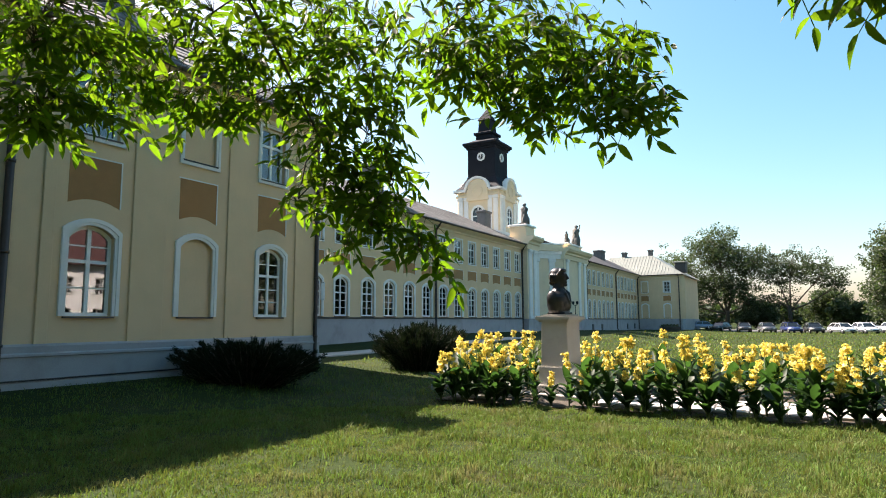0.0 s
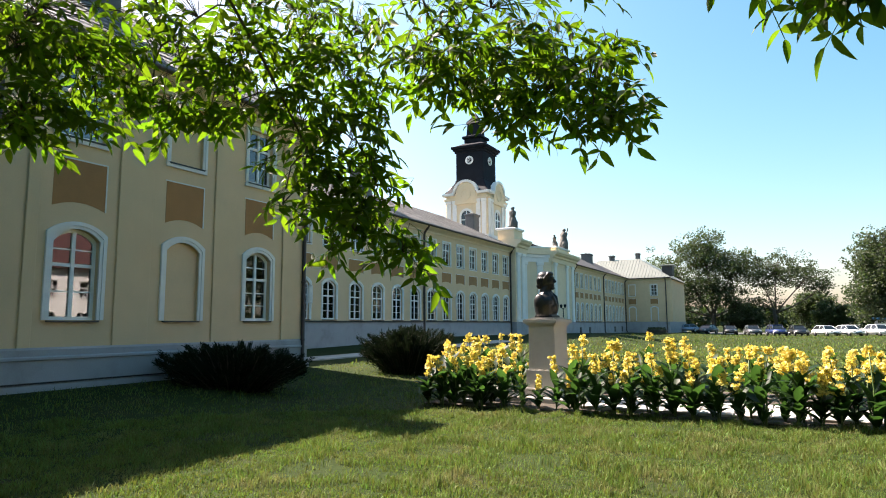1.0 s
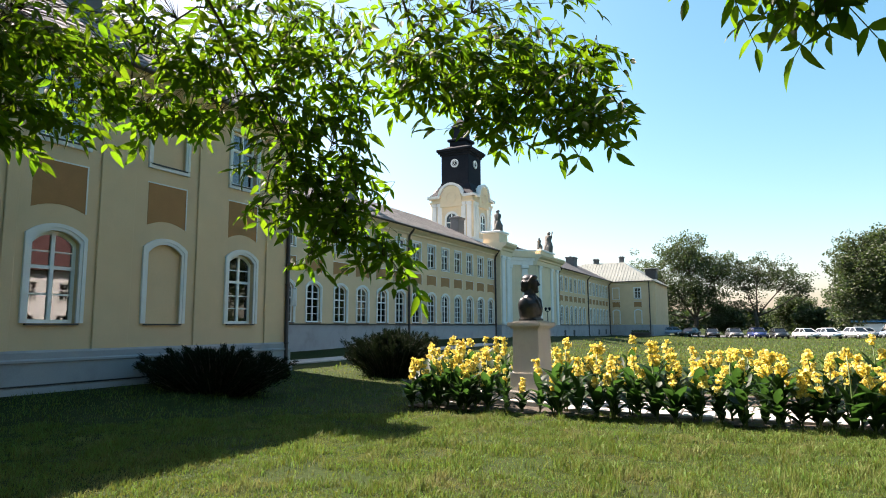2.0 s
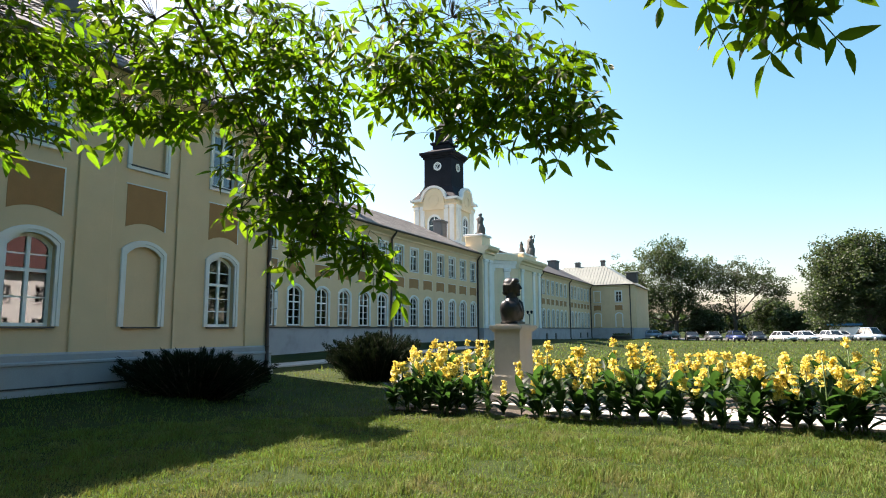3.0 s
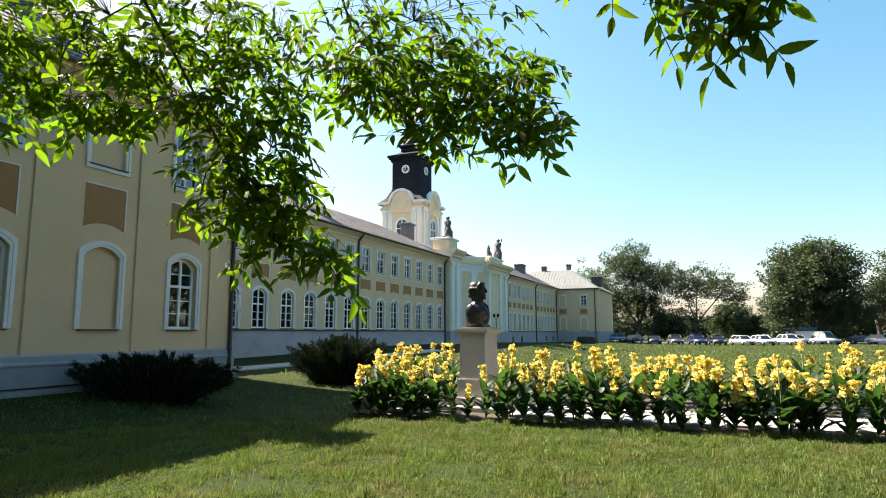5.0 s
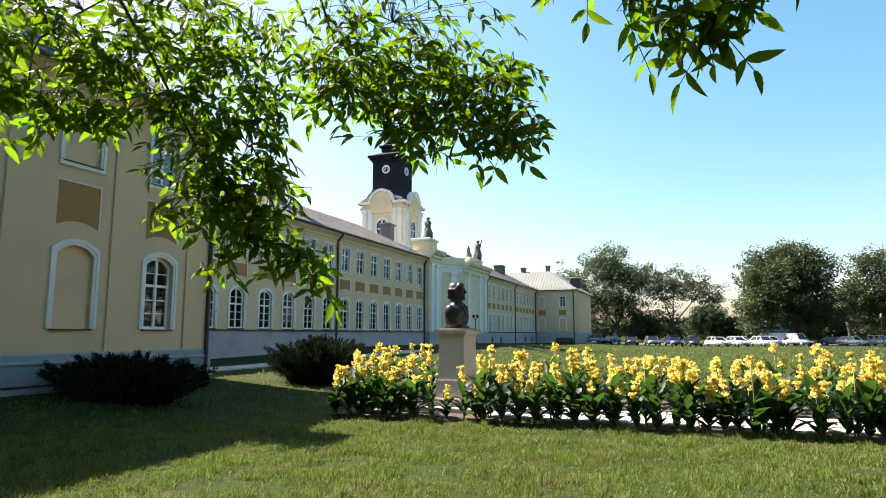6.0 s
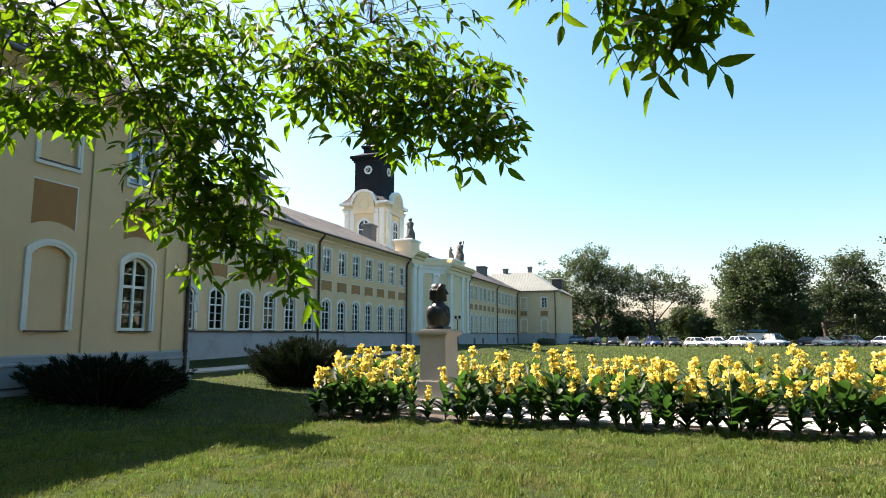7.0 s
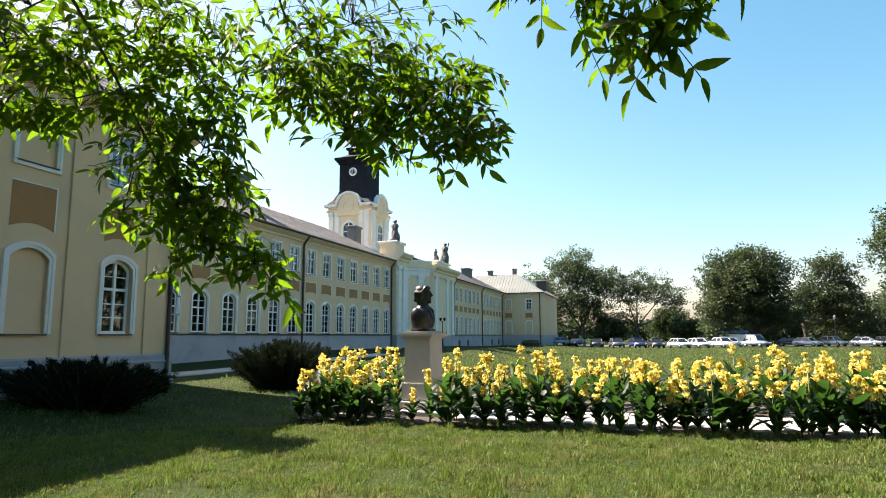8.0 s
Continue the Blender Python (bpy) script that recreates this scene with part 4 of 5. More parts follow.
def canna(seed, m):
    rng = random.Random(seed)
    h = rng.uniform(0.78, 1.2)
    p = thing("canna_plant", "yellow flowering canna with broad dark green leaves", "canna plant", m, "cannas in the flower bed")
    for q in range(2):
        hh = h * (1 if q == 0 else rng.uniform(0.6, 0.92))
        dx, dy = (0, 0) if q == 0 else (rng.uniform(-0.12, 0.12), rng.uniform(-0.12, 0.12))
        b = bmesh.new()
        sway = Vector((rng.uniform(-0.06, 0.06), rng.uniform(-0.06, 0.06), 0))
        top = Vector((dx, dy, hh)) + sway
        tube(b, [(dx * 0.4, dy * 0.4, -0.03), (dx, dy, hh * 0.5), top + Vector((0, 0, 0.02))], [0.016, 0.013, 0.007], 6)
        part("stem", b, CANNASTEM, p)
        s = rng.uniform(0.62, 0.98)
        shared("flower_head", FLOWERS[rng.randrange(len(FLOWERS))], None, p, "yellow ruffled flower head", Matrix.Translation(top) @ pose(0, 0, 0, rng.uniform(-15, 15), rng.uniform(-15, 15), rng.uniform(0, 360)) @ Matrix.Scale(s, 4))
        if rng.random() < 0.25:
            shared("flower_head", FLOWERS[rng.randrange(len(FLOWERS))], None, p, "", Matrix.Translation(top + Vector((rng.uniform(-0.05, 0.05), rng.uniform(-0.05, 0.05), -rng.uniform(0.16, 0.24)))) @ Matrix.Scale(s * 0.65, 4))
        n = rng.randint(6, 8)
        turn = rng.uniform(0, 360)
        for k in range(n):
            z = 0.06 + (hh * 0.55) * k / n + rng.uniform(-0.02, 0.02)
            shared("leaf", CANNA_LEAVES[rng.randrange(len(CANNA_LEAVES))], None, p, "",
                   Matrix.Translation((dx * z / hh, dy * z / hh, z)) @ pose(0, 0, 0, 0, 0, turn + k * 140 + rng.uniform(-25, 25)) @ pose(0, 0, 0, rng.uniform(42, 76), 0, 0) @ Matrix.Scale(rng.uniform(0.85, 1.35), 4))
    return p


FLOWERS = [canna_flower(s) for s in range(7)]
CANNA_LEAVES = [blade_mesh("leaf", 0.42, 0.19, c, f, CANNALEAF, 7) for c, f in ((0.5, 0.12), (0.8, 0.2), (0.3, 0.16), (1.1, 0.1))]


def plant_bed():
    rng = random.Random(11)
    first = [canna(100 + k, pose(-6.6 + 0.1 * k, 12.2, 0)) for k in range(8)]
    spots = []
    x = -6.75
    while x < 7.0:
        spots.append((x + rng.uniform(-0.08, 0.08), 12.15 + rng.uniform(-0.12, 0.12) + 0.05 * x * 0.5))
        if rng.random() < 0.95:
            spots.append((x + 0.2 + rng.uniform(-0.08, 0.08), 12.55 + rng.uniform(-0.1, 0.1)))
        x += rng.uniform(0.25, 0.42)
    for y0 in (15.0, 15.7, 16.5):
        x = -7.0
        while x < 8.8:
            if abs(x + 4.72) > 0.55 or y0 > 15.1:
                spots.append((x + rng.uniform(-0.12, 0.12), y0 + rng.uniform(-0.15, 0.15)))
            x += rng.uniform(0.45, 0.85)
    for y in (13.1, 13.7, 14.3):
        for x in (-6.9, -6.5, -6.1, -5.75):
            spots.append((x + rng.uniform(-0.12, 0.12), y + rng.uniform(-0.15, 0.15)))
    # the clump in front of the monument stays low
    spots = [s for s in spots if not (-4.95 < s[0] < -3.6 and s[1] < 13.0)]
    for k, (x, y) in enumerate(spots):
        s = rng.uniform(0.88, 1.16)
        m = pose(x, y, 0.02, rng.uniform(-3, 3), rng.uniform(-3, 3), rng.uniform(0, 360))
        if k < len(first):
            ob = first[k]
            ob.matrix_basis = m
        else:
            ob = copy_thing(first[k % len(first)], m)
        ob.scale = (s, s, s)
    for x, y, s in ((-4.75, 12.3, 0.68), (-4.4, 12.25, 0.72), (-4.05, 12.35, 0.85), (-3.75, 12.2, 0.8)):
        ob = copy_thing(first[int(s * 100) % 8], pose(x, y, 0.02, 0, 0, s * 900))
        ob.scale = (s, s, s)


plant_bed()


# ---- shrubs ----
def juniper(m, rx, ry, h, seed, label):
    rng = random.Random(seed)
    p = thing("juniper_shrub", label, "juniper shrub", m, "spreading junipers")
    b = bmesh.new()
    v, f = [], []
    for k in range(150):
        a = rng.uniform(0, 2 * math.pi)
        q = rng.random() ** 0.6
        top = (0.45 + 0.55 * rng.random() ** 0.7) * (1.0 - 0.22 * q * q)
        tip = Vector((rx * q * math.cos(a), ry * q * math.sin(a), h * top))
        base = Vector((tip.x * 0.3, tip.y * 0.3, -0.05))
        mid = Vector((tip.x * 0.75, tip.y * 0.75, tip.z * rng.uniform(0.6, 0.8)))
        tube(b, [base, mid, tip], [0.03, 0.018, 0.004], 4)
        for i in range(330):
            t = rng.uniform(0.0, 1.0)
            c = (base.lerp(mid, t * 2) if t < 0.5 else mid.lerp(tip, t * 2 - 1)) + Vector((rng.gauss(0, 0.1), rng.gauss(0, 0.1), rng.gauss(0, 0.07))) * (1.35 - t)
            d = ((tip - mid).normalized() * 1.4 + Vector((rng.gauss(0, 0.45), rng.gauss(0, 0.45), rng.gauss(0.0, 0.3)))).normalized()
            s = d.cross(Vector((rng.gauss(0, 1), rng.gauss(0, 1), rng.gauss(0, 1)))).normalized()
            L, w = rng.uniform(0.06, 0.17), rng.uniform(0.005, 0.013)
            n = len(v)
            v += [c - s * w * 0.4, c + s * w * 0.4, c + d * L * 0.5 + s * w, c + d * L, c + d * L * 0.5 - s * w]
            f += [(n, n + 1, n + 2, n + 3, n + 4)]
    part("branch_mass", b, BARK, p)["kind"] = "stuff"
    me = bpy.data.meshes.new("foliage")
    me.from_pydata(v, [], f)
    shared("foliage", me, JUNIPER, p)


juniper(pose(-12.45, 11.95, 0.0), 2.6, 1.3, 1.25, 21, "dark green spreading juniper by the pavilion wall")
juniper(pose(-11.25, 18.45, 0.0), 1.8, 1.3, 1.65, 22, "dark green bushy juniper on the lawn")


# ---- grass ----
def grass():
    rng = np.random.RandomState(5)
    def patch(n, f0, f1, hgt, wid, power):
        # spread over the near lawn, thinning out with distance
        d = f0 + (f1 - f0) * rng.rand(n) ** power
        a = np.radians(-22 + 96 * rng.rand(n))
        x, y = -np.sin(a) * d, np.cos(a) * d
        keep = ~((x > -6.8) & (x < 9.05) & (y > 12.35) & (y < 17.2)) & (x > -14.6) & ~((x < -16.4) & (y > 18))
        worn = np.array([noise.noise(Vector((q * 0.9, r * 0.9, 9))) + 0.5 * noise.noise(Vector((q * 3.1, r * 3.1, 2))) for q, r in zip(x, y)])
        keep &= ~((worn > 0.32) & (rng.rand(n) < 0.75))
        x, y = x[keep], y[keep]
        n = len(x)
        clump = np.array([noise.noise(Vector((q * 1.6, r * 1.6, 0))) for q, r in zip(x, y)])
        tuft = np.array([noise.noise(Vector((q * 6.5, r * 6.5, 5))) for q, r in zip(x, y)])
        h = hgt * (0.5 + 0.9 * rng.rand(n)) * (1 + 1.5 * np.clip(clump, -0.28, 1)) * (1 + 1.1 * np.clip(tuft, -0.4, 1))
        t = rng.rand(n) * 6.28
        lean = rng.rand(n) * 0.9 + 0.1
        w = wid * (0.6 + 0.8 * rng.rand(n))
        z = np.array([ground_z(q, r) for q, r in zip(x, y)]) - 0.004
        c, s = np.cos(t), np.sin(t)
        la = rng.rand(n) * 6.28
        lx, ly = np.cos(la) * lean * h, np.sin(la) * lean * h
        v = np.empty((n, 5, 3))
        v[:, 0] = np.c_[x - c * w, y - s * w, z]
        v[:, 1] = np.c_[x + c * w, y + s * w, z]
        v[:, 2] = np.c_[x + c * w * 0.8 + lx * 0.35, y + s * w * 0.8 + ly * 0.35, z + h * 0.6]
        v[:, 3] = np.c_[x - c * w * 0.8 + lx * 0.35, y - s * w * 0.8 + ly * 0.35, z + h * 0.6]
        v[:, 4] = np.c_[x + lx, y + ly, z + h * (1 - 0.25 * lean)]
        return v
    vs = np.concatenate([patch(270000, 3.0, 13.0, 0.056, 0.0036, 0.75), patch(150000, 9.0, 40.0, 0.06, 0.006, 1.0), patch(9000, 3.5, 13.0, 0.07, 0.0045, 0.8), patch(8000, 3.5, 12.0, 0.05, 0.012, 0.8), patch(80000, 24.0, 115.0, 0.1, 0.03, 1.15)])
    n = len(vs)
    me = bpy.data.meshes.new("grass")
    me.vertices.add(n * 5)
    me.vertices.foreach_set("co", vs.reshape(-1))
    idx = (np.arange(n)[:, None] * 5 + np.array([0, 1, 2, 3, 3, 2, 4])[None]).reshape(-1)
    me.loops.add(n * 7)
    me.loops.foreach_set("vertex_index", idx.astype(np.int32))
    me.polygons.add(n * 2)
    start = (np.arange(n)[:, None] * 7 + np.array([0, 4])[None]).reshape(-1)
    me.polygons.foreach_set("loop_start", start.astype(np.int32))
    me.update(calc_edges=True)
    me.validate()
    me.materials.append(BLADE)
    tagged(new("grass", me), "short green grass with dry yellow blades", "grass", kind="stuff")


grass()


# ---- far trees ----
def far_tree(x, y, h, r, seed, low=0.3, dense=1.0, label="tall leafy deciduous tree beyond the lawn", leaf=0.4, name="tree", category="tree", flat=0.8, per=44, lobes=()):
    """A trunk with forking limbs and a crown of many small leaf sprays round the limb ends."""
    rng = random.Random(seed)
    p = thing(name, label, category, pose(x, y, ground_z(x, y) - 0.1), "trees beyond the lawn")
    b = bmesh.new()
    tr = 0.022 * h
    fork = h * low * rng.uniform(0.85, 1.0)
    tube(b, [(0, 0, 0), (rng.gauss(0, 0.1), 0, fork * 0.5), (rng.gauss(0, 0.2), rng.gauss(0, 0.2), fork)], [tr * 1.25, tr, tr * 0.85], 8)
    ends = []
    for dx, dz, rx, rz, count in lobes:
        c = Vector((dx, rng.uniform(-0.2, 0.2) * r, dz))
        bend = Vector((dx * 0.35, 0, max(fork, dz * 0.6)))
        tube(b, [(0, 0, fork * 0.8), bend, c, c + Vector((0, 0, rz * 0.6))], [tr * 0.55, tr * 0.4, tr * 0.2, tr * 0.06], 6)
        for k in range(count):
            w = Vector((rng.gauss(0, 1), rng.gauss(0, 1), rng.gauss(0, 1))).normalized() * rng.random() ** 0.4
            e = c + Vector((w.x * rx, w.y * rx, w.z * rz))
            ends.append((e, 0.8))
            if k % 2 == 0:
                tube(b, [bend.lerp(c, 0.5), c.lerp(e, 0.5) + Vector((0, 0, 0.3)), e], [tr * 0.16, tr * 0.1, tr * 0.03], 4)
    for k in range(0 if lobes else rng.randint(6, 8)):
        a = k * 2.4 + rng.uniform(-0.4, 0.4)
        out = r * rng.uniform(0.45, 0.85)
        up = fork + (h - fork) * rng.uniform(0.35, 0.85)
        tip = Vector((math.cos(a) * out, math.sin(a) * out, up))
        mid = Vector((math.cos(a) * out * 0.4, math.sin(a) * out * 0.4, fork + (up - fork) * 0.55))
        tube(b, [(0, 0, fork * 0.9), mid, tip], [tr * 0.6, tr * 0.38, tr * 0.1], 6)
        ends.append((tip, 1.0))
        for q in range(3):
            w = Vector((rng.gauss(0, 1), rng.gauss(0, 1), rng.uniform(0, 0.9))).normalized()
            e = mid.lerp(tip, rng.uniform(0.2, 0.9)) + w * r * rng.uniform(0.3, 0.5)
            e.z = max(e.z, h * low * 0.75)
            tube(b, [mid.lerp(tip, 0.3), (mid.lerp(tip, 0.4) + e) / 2, e], [tr * 0.22, tr * 0.14, tr * 0.05], 5)
            ends.append((e, 0.8))
    for k in range(0 if lobes else int(16 * dense)):
        a, q, u = rng.uniform(0, 6.28), rng.random() ** 0.5, rng.random()
        wide = math.sin(math.pi * min(0.97, 0.18 + u * 0.78)) ** 0.6
        ends.append((Vector((math.cos(a) * r * q * wide * 0.95, math.sin(a) * r * q * wide * 0.95, h * (low * 0.8 + (0.96 - low * 0.8) * u))), 0.8))
    part("trunk", b, BARK, p)
    v, f = [], []
    for e, s in ends:
        for c in range(3 if lobes else int(6 + 5 * dense)):
            o = e + Vector((rng.gauss(0, 1) * r * 0.15, rng.gauss(0, 1) * r * 0.15, rng.gauss(0, 1) * r * 0.11))
            o.z = min(o.z, h - rng.random() * 1.2)
            R = r * rng.uniform(0.05, 0.11)
            for i in range(int(per * rng.uniform(0.8, 1.2))):
                q = Vector((rng.gauss(0, 1), rng.gauss(0, 1), rng.gauss(0, 1)))
                q = o + Vector((q.x, q.y, q.z * flat)) * (R * min(1.0, 1.7 / q.length))
                d = Vector((rng.gauss(0, 1), rng.gauss(0, 1), rng.gauss(-0.2, 0.7))).normalized()
                t = d.cross(Vector((rng.gauss(0, 1), rng.gauss(0, 1), rng.gauss(0, 1)))).normalized()
                L, w = leaf * rng.uniform(0.6, 1.2), leaf * rng.uniform(0.25, 0.45)
                n = len(v)
                v += [q, q + d * L * 0.5 + t * w, q + d * L, q + d * L * 0.45 - t * w]
                f.append((n, n + 1, n + 2, n + 3))
    me = bpy.data.meshes.new("crown")
    me.from_pydata(v, [], f)
    shared("crown", me, FARLEAF, p)
    return p


far_tree(-14.4, 149, 22.0, 9.0, 31, 0.2, 1.1, "tall many-stemmed deciduous tree with gaps in its crown",
         lobes=((-1, 15, 5.5, 6.3, 86), (-8.5, 13, 4.5, 5, 36), (5, 13.5, 4, 4.3, 42), (5, 5.5, 3.2, 2.4, 22), (-8.5, 5.5, 3.4, 3, 25), (-3, 8, 4, 3, 36), (1.5, 9, 2.5, 3, 19)))
far_tree(-2.4, 150, 17.4, 8.5, 33, 0.3, 0.55, "open-crowned deciduous tree with a forked trunk", flat=0.5,
         lobes=((0.3, 13.2, 4.6, 3.3, 30), (5.8, 10.8, 4.6, 2.4, 21), (-2.4, 10.8, 2.2, 2.4, 8), (8.6, 8.6, 2.3, 1.3, 6), (-2.2, 5.6, 3, 1.8, 10)))
far_tree(17.4, 121, 17.2, 8.0, 34, 0.16, 1.7, "dense round-crowned deciduous tree beyond the car park",
         lobes=((-1.5, 11, 6.2, 5.0, 147), (-4.8, 5.6, 3.6, 3.2, 61), (2.6, 6.2, 3.8, 3.8, 67), (0, 14.2, 3.5, 2.3, 35), (-4.3, 12.6, 3, 2.8, 33), (2.6, 12.0, 3, 2.8, 30)))
far_tree(27.4, 132, 17.6, 7.0, 35, 0.25, 1.1, "tall deciduous tree with a leaning dark crown",
         lobes=((5, 13.2, 3.8, 3.6, 44), (1, 8, 4.2, 3.3, 61), (6.5, 6.5, 4.6, 4, 64)))
far_tree(40.0, 110, 24.0, 8.5, 36, 0.2, 1.5, "very tall leafy tree at the edge of the park",
         lobes=((-3.6, 16.5, 3.6, 4.5, 50), (1, 19.5, 5.5, 4.5, 84), (2, 10, 6.5, 5.5, 92), (-3.6, 7.5, 3, 4, 36)))
for k, (x, y, h, r) in enumerate(((-8.5, 148, 5, 3.5), (7.5, 152, 6, 3.5), (5.0, 170, 9, 5), (24, 152, 9, 6), (36, 150, 8, 7), (47, 150, 9, 7), (-28, 165, 12, 8), (55, 135, 14, 8), (28, 160, 7, 6), (43, 160, 11, 7),
                                  (63, 150, 15, 9), (20, 165, 6, 6))):
    far_tree(x, y, h, r, 60 + k, 0.12, 0.9, "low bushy tree in the far undergrowth", 0.45, per=24)


# unseen trees, added beside and behind the camera to keep skylight off lawn and facade
for k, (x, y, h, r) in enumerate(((9, -9, 17, 7), (-7, -15, 18, 7.5), (21, 2, 16, 7), (3, -22, 19, 8), (22, -14, 18, 8), (40, 68, 18, 8), (46, 48, 16, 8), (12, 7, 17, 6), (16, 18, 16, 5.5), (8, -1, 18, 5.5))):
    far_tree(x, y, h, r, 90 + k, 0.22, 1.2, "tall leafy tree added out of view to block skylight", 0.6, per=22)


def far_wood():
    """The tree line that closes the park in the distance."""
    rng = random.Random(9)
    v, f = [], []
    for k in range(24000):
        x = rng.uniform(-160, 260)
        y = 240 + 20 * math.sin(x * 0.02) + rng.uniform(-8, 8)
        top = 6.5 + 3.0 * noise.noise(Vector((x * 0.06, 0, 3))) + 1.2 * noise.noise(Vector((x * 0.3, 0, 7)))
        z = top * rng.random() ** 0.7
        d = Vector((rng.gauss(0, 1), rng.gauss(0, 0.5), rng.gauss(0.2, 0.7))).normalized()
        t = d.cross(Vector((rng.gauss(0, 1), rng.gauss(0, 1), rng.gauss(0, 1)))).normalized()
        n = len(v)
        q = Vector((x, y, z))
        v += [q, q + d * 0.8 + t * 0.6, q + d * 1.7, q + d * 0.8 - t * 0.6]
        f.append((n, n + 1, n + 2, n + 3))
    me = bpy.data.meshes.new("far_wood")
    me.from_pydata(v, [], f)
    tagged(shared("far_wood", me, FARLEAF), "distant line of green trees closing the park", "wood", kind="stuff")


far_wood()


# ---- parked cars ----
PAINTS = {}


def paint(name, c):
    if name not in PAINTS:
        PAINTS[name] = mat(name + "_car_paint", c, 0.3, 0.1, vary=0.03, bump=0, coat=0.6)
    return PAINTS[name]


CHROME = mat("bright_hubcap", (0.5, 0.5, 0.52), 0.3, 0.9, vary=0.1, bump=0)
LAMPGLASS = mat("clear_lamp_glass", (0.6, 0.6, 0.58), 0.15, 0.3, vary=0.05, bump=0)
REDLAMP = mat("red_lamp_glass", (0.35, 0.02, 0.015), 0.2, vary=0.05, bump=0)


def car(m, colour, rgb, tall=0.0, long=4.2):
    p = thing("car", colour + " car parked at the edge of the lawn", "car", m, "parked cars")
    pm = paint(colour, rgb)
    L, W = long / 2, 0.86
    b = bmesh.new()
    side = [(-L, 0.3), (-L - 0.03, 0.6), (-L + 0.05, 0.86), (-L * 0.4, 0.93 + tall * 0.2), (L * 0.45, 0.9 + tall * 0.2), (L * 0.96, 0.74), (L + 0.03, 0.55), (L, 0.28)]
    lo = [b.verts.new((x, -W, z)) for x, z in side]
    hi = [b.verts.new((x, W, z)) for x, z in side]
    n = len(side)
    for k in range(n):
        b.faces.new((lo[k], lo[(k + 1) % n], hi[(k + 1) % n], hi[k]))
    b.faces.new(lo[::-1])
    b.faces.new(hi)
    bmesh.ops.recalc_face_normals(b, faces=b.faces)
    bmesh.ops.bevel(b, geom=list(b.edges), offset=0.07, segments=2, affect="EDGES")
    for f in b.faces:
        f.smooth = True
    part("body", b, pm, p)
    zt = 1.42 + tall
    b = bmesh.new()
    cab = [(-L * 0.86, 0.9), (-L * 0.6, zt - 0.06), (-L * 0.5, zt), (L * 0.1, zt), (L * 0.18, zt - 0.05), (L * 0.5, 0.88)]
    lo = [b.verts.new((x, -W * (0.93 if z < 1 else 0.72), z)) for x, z in cab]
    hi = [b.verts.new((x, W * (0.93 if z < 1 else 0.72), z)) for x, z in cab]
    n = len(cab)
    for k in range(n):
        b.faces.new((lo[k], lo[(k + 1) % n], hi[(k + 1) % n], hi[k]))
    b.faces.new(lo[::-1])
    b.faces.new(hi)
    bmesh.ops.recalc_face_normals(b, faces=b.faces)
    part("cabin_glass", b, CARGLASS, p, "dark car windows")
    b = bmesh.new()
    box(b, -L * 0.62, L * 0.2, -W * 0.74, W * 0.74, zt - 0.07, zt + 0.02, 0.03)
    part("roof", b, pm, p)
    for s in (-1, 1):
        for x0, x1, z1 in ((-L * 0.86, -L * 0.6, zt - 0.05), (-L * 0.18, -L * 0.16, zt - 0.05), (L * 0.5, L * 0.18, zt - 0.05)):
            b = bmesh.new()
            tube(b, [(x0, s * W * 0.94, 0.88), (x1, s * W * 0.735, z1)], 0.04, 5)
            part("pillar", b, pm, p)
        for x in (-L * 0.62, L * 0.64):
            b = bmesh.new()
            lathe(b, [(0.2, -0.1), (0.3, -0.1), (0.32, -0.06), (0.32, 0.06), (0.3, 0.1), (0.2, 0.1)], 16, Matrix.Translation((x, s * (W - 0.06), 0.32)) @ Matrix.Rotation(math.pi / 2, 4, "X"))
            wheel = part("wheel", b, TYRE, p)
            b = bmesh.new()
            lathe(b, [(0.2, -0.02), (0.2, 0.0), (0.06, 0.02)], 12, Matrix.Translation((x, s * (W + 0.042), 0.32)) @ Matrix.Rotation(-s * math.pi / 2, 4, "X"))
            part("rim", b, CHROME, wheel)
        b = bmesh.new()
        box(b, L * 0.92, L + 0.035, s * 0.62 - 0.16, s * 0.62 + 0.16, 0.58, 0.72, 0.03)
        part("headlight", b, LAMPGLASS, p)
        b = bmesh.new()
        box(b, -L - 0.035, -L * 0.95, s * 0.68 - 0.12, s * 0.68 + 0.12, 0.62, 0.82, 0.03)
        part("tail_light", b, REDLAMP, p)
        b = bmesh.new()
        ball(b, (L * 0.36, s * (W + 0.08), 0.98), (0.07, 0.11, 0.07))
        part("mirror", b, pm, p)
    b = bmesh.new()
    box(b, L - 0.05, L + 0.06, -0.4, 0.4, 0.36, 0.5, 0.02)
    part("grille", b, TYRE, p)
    return p


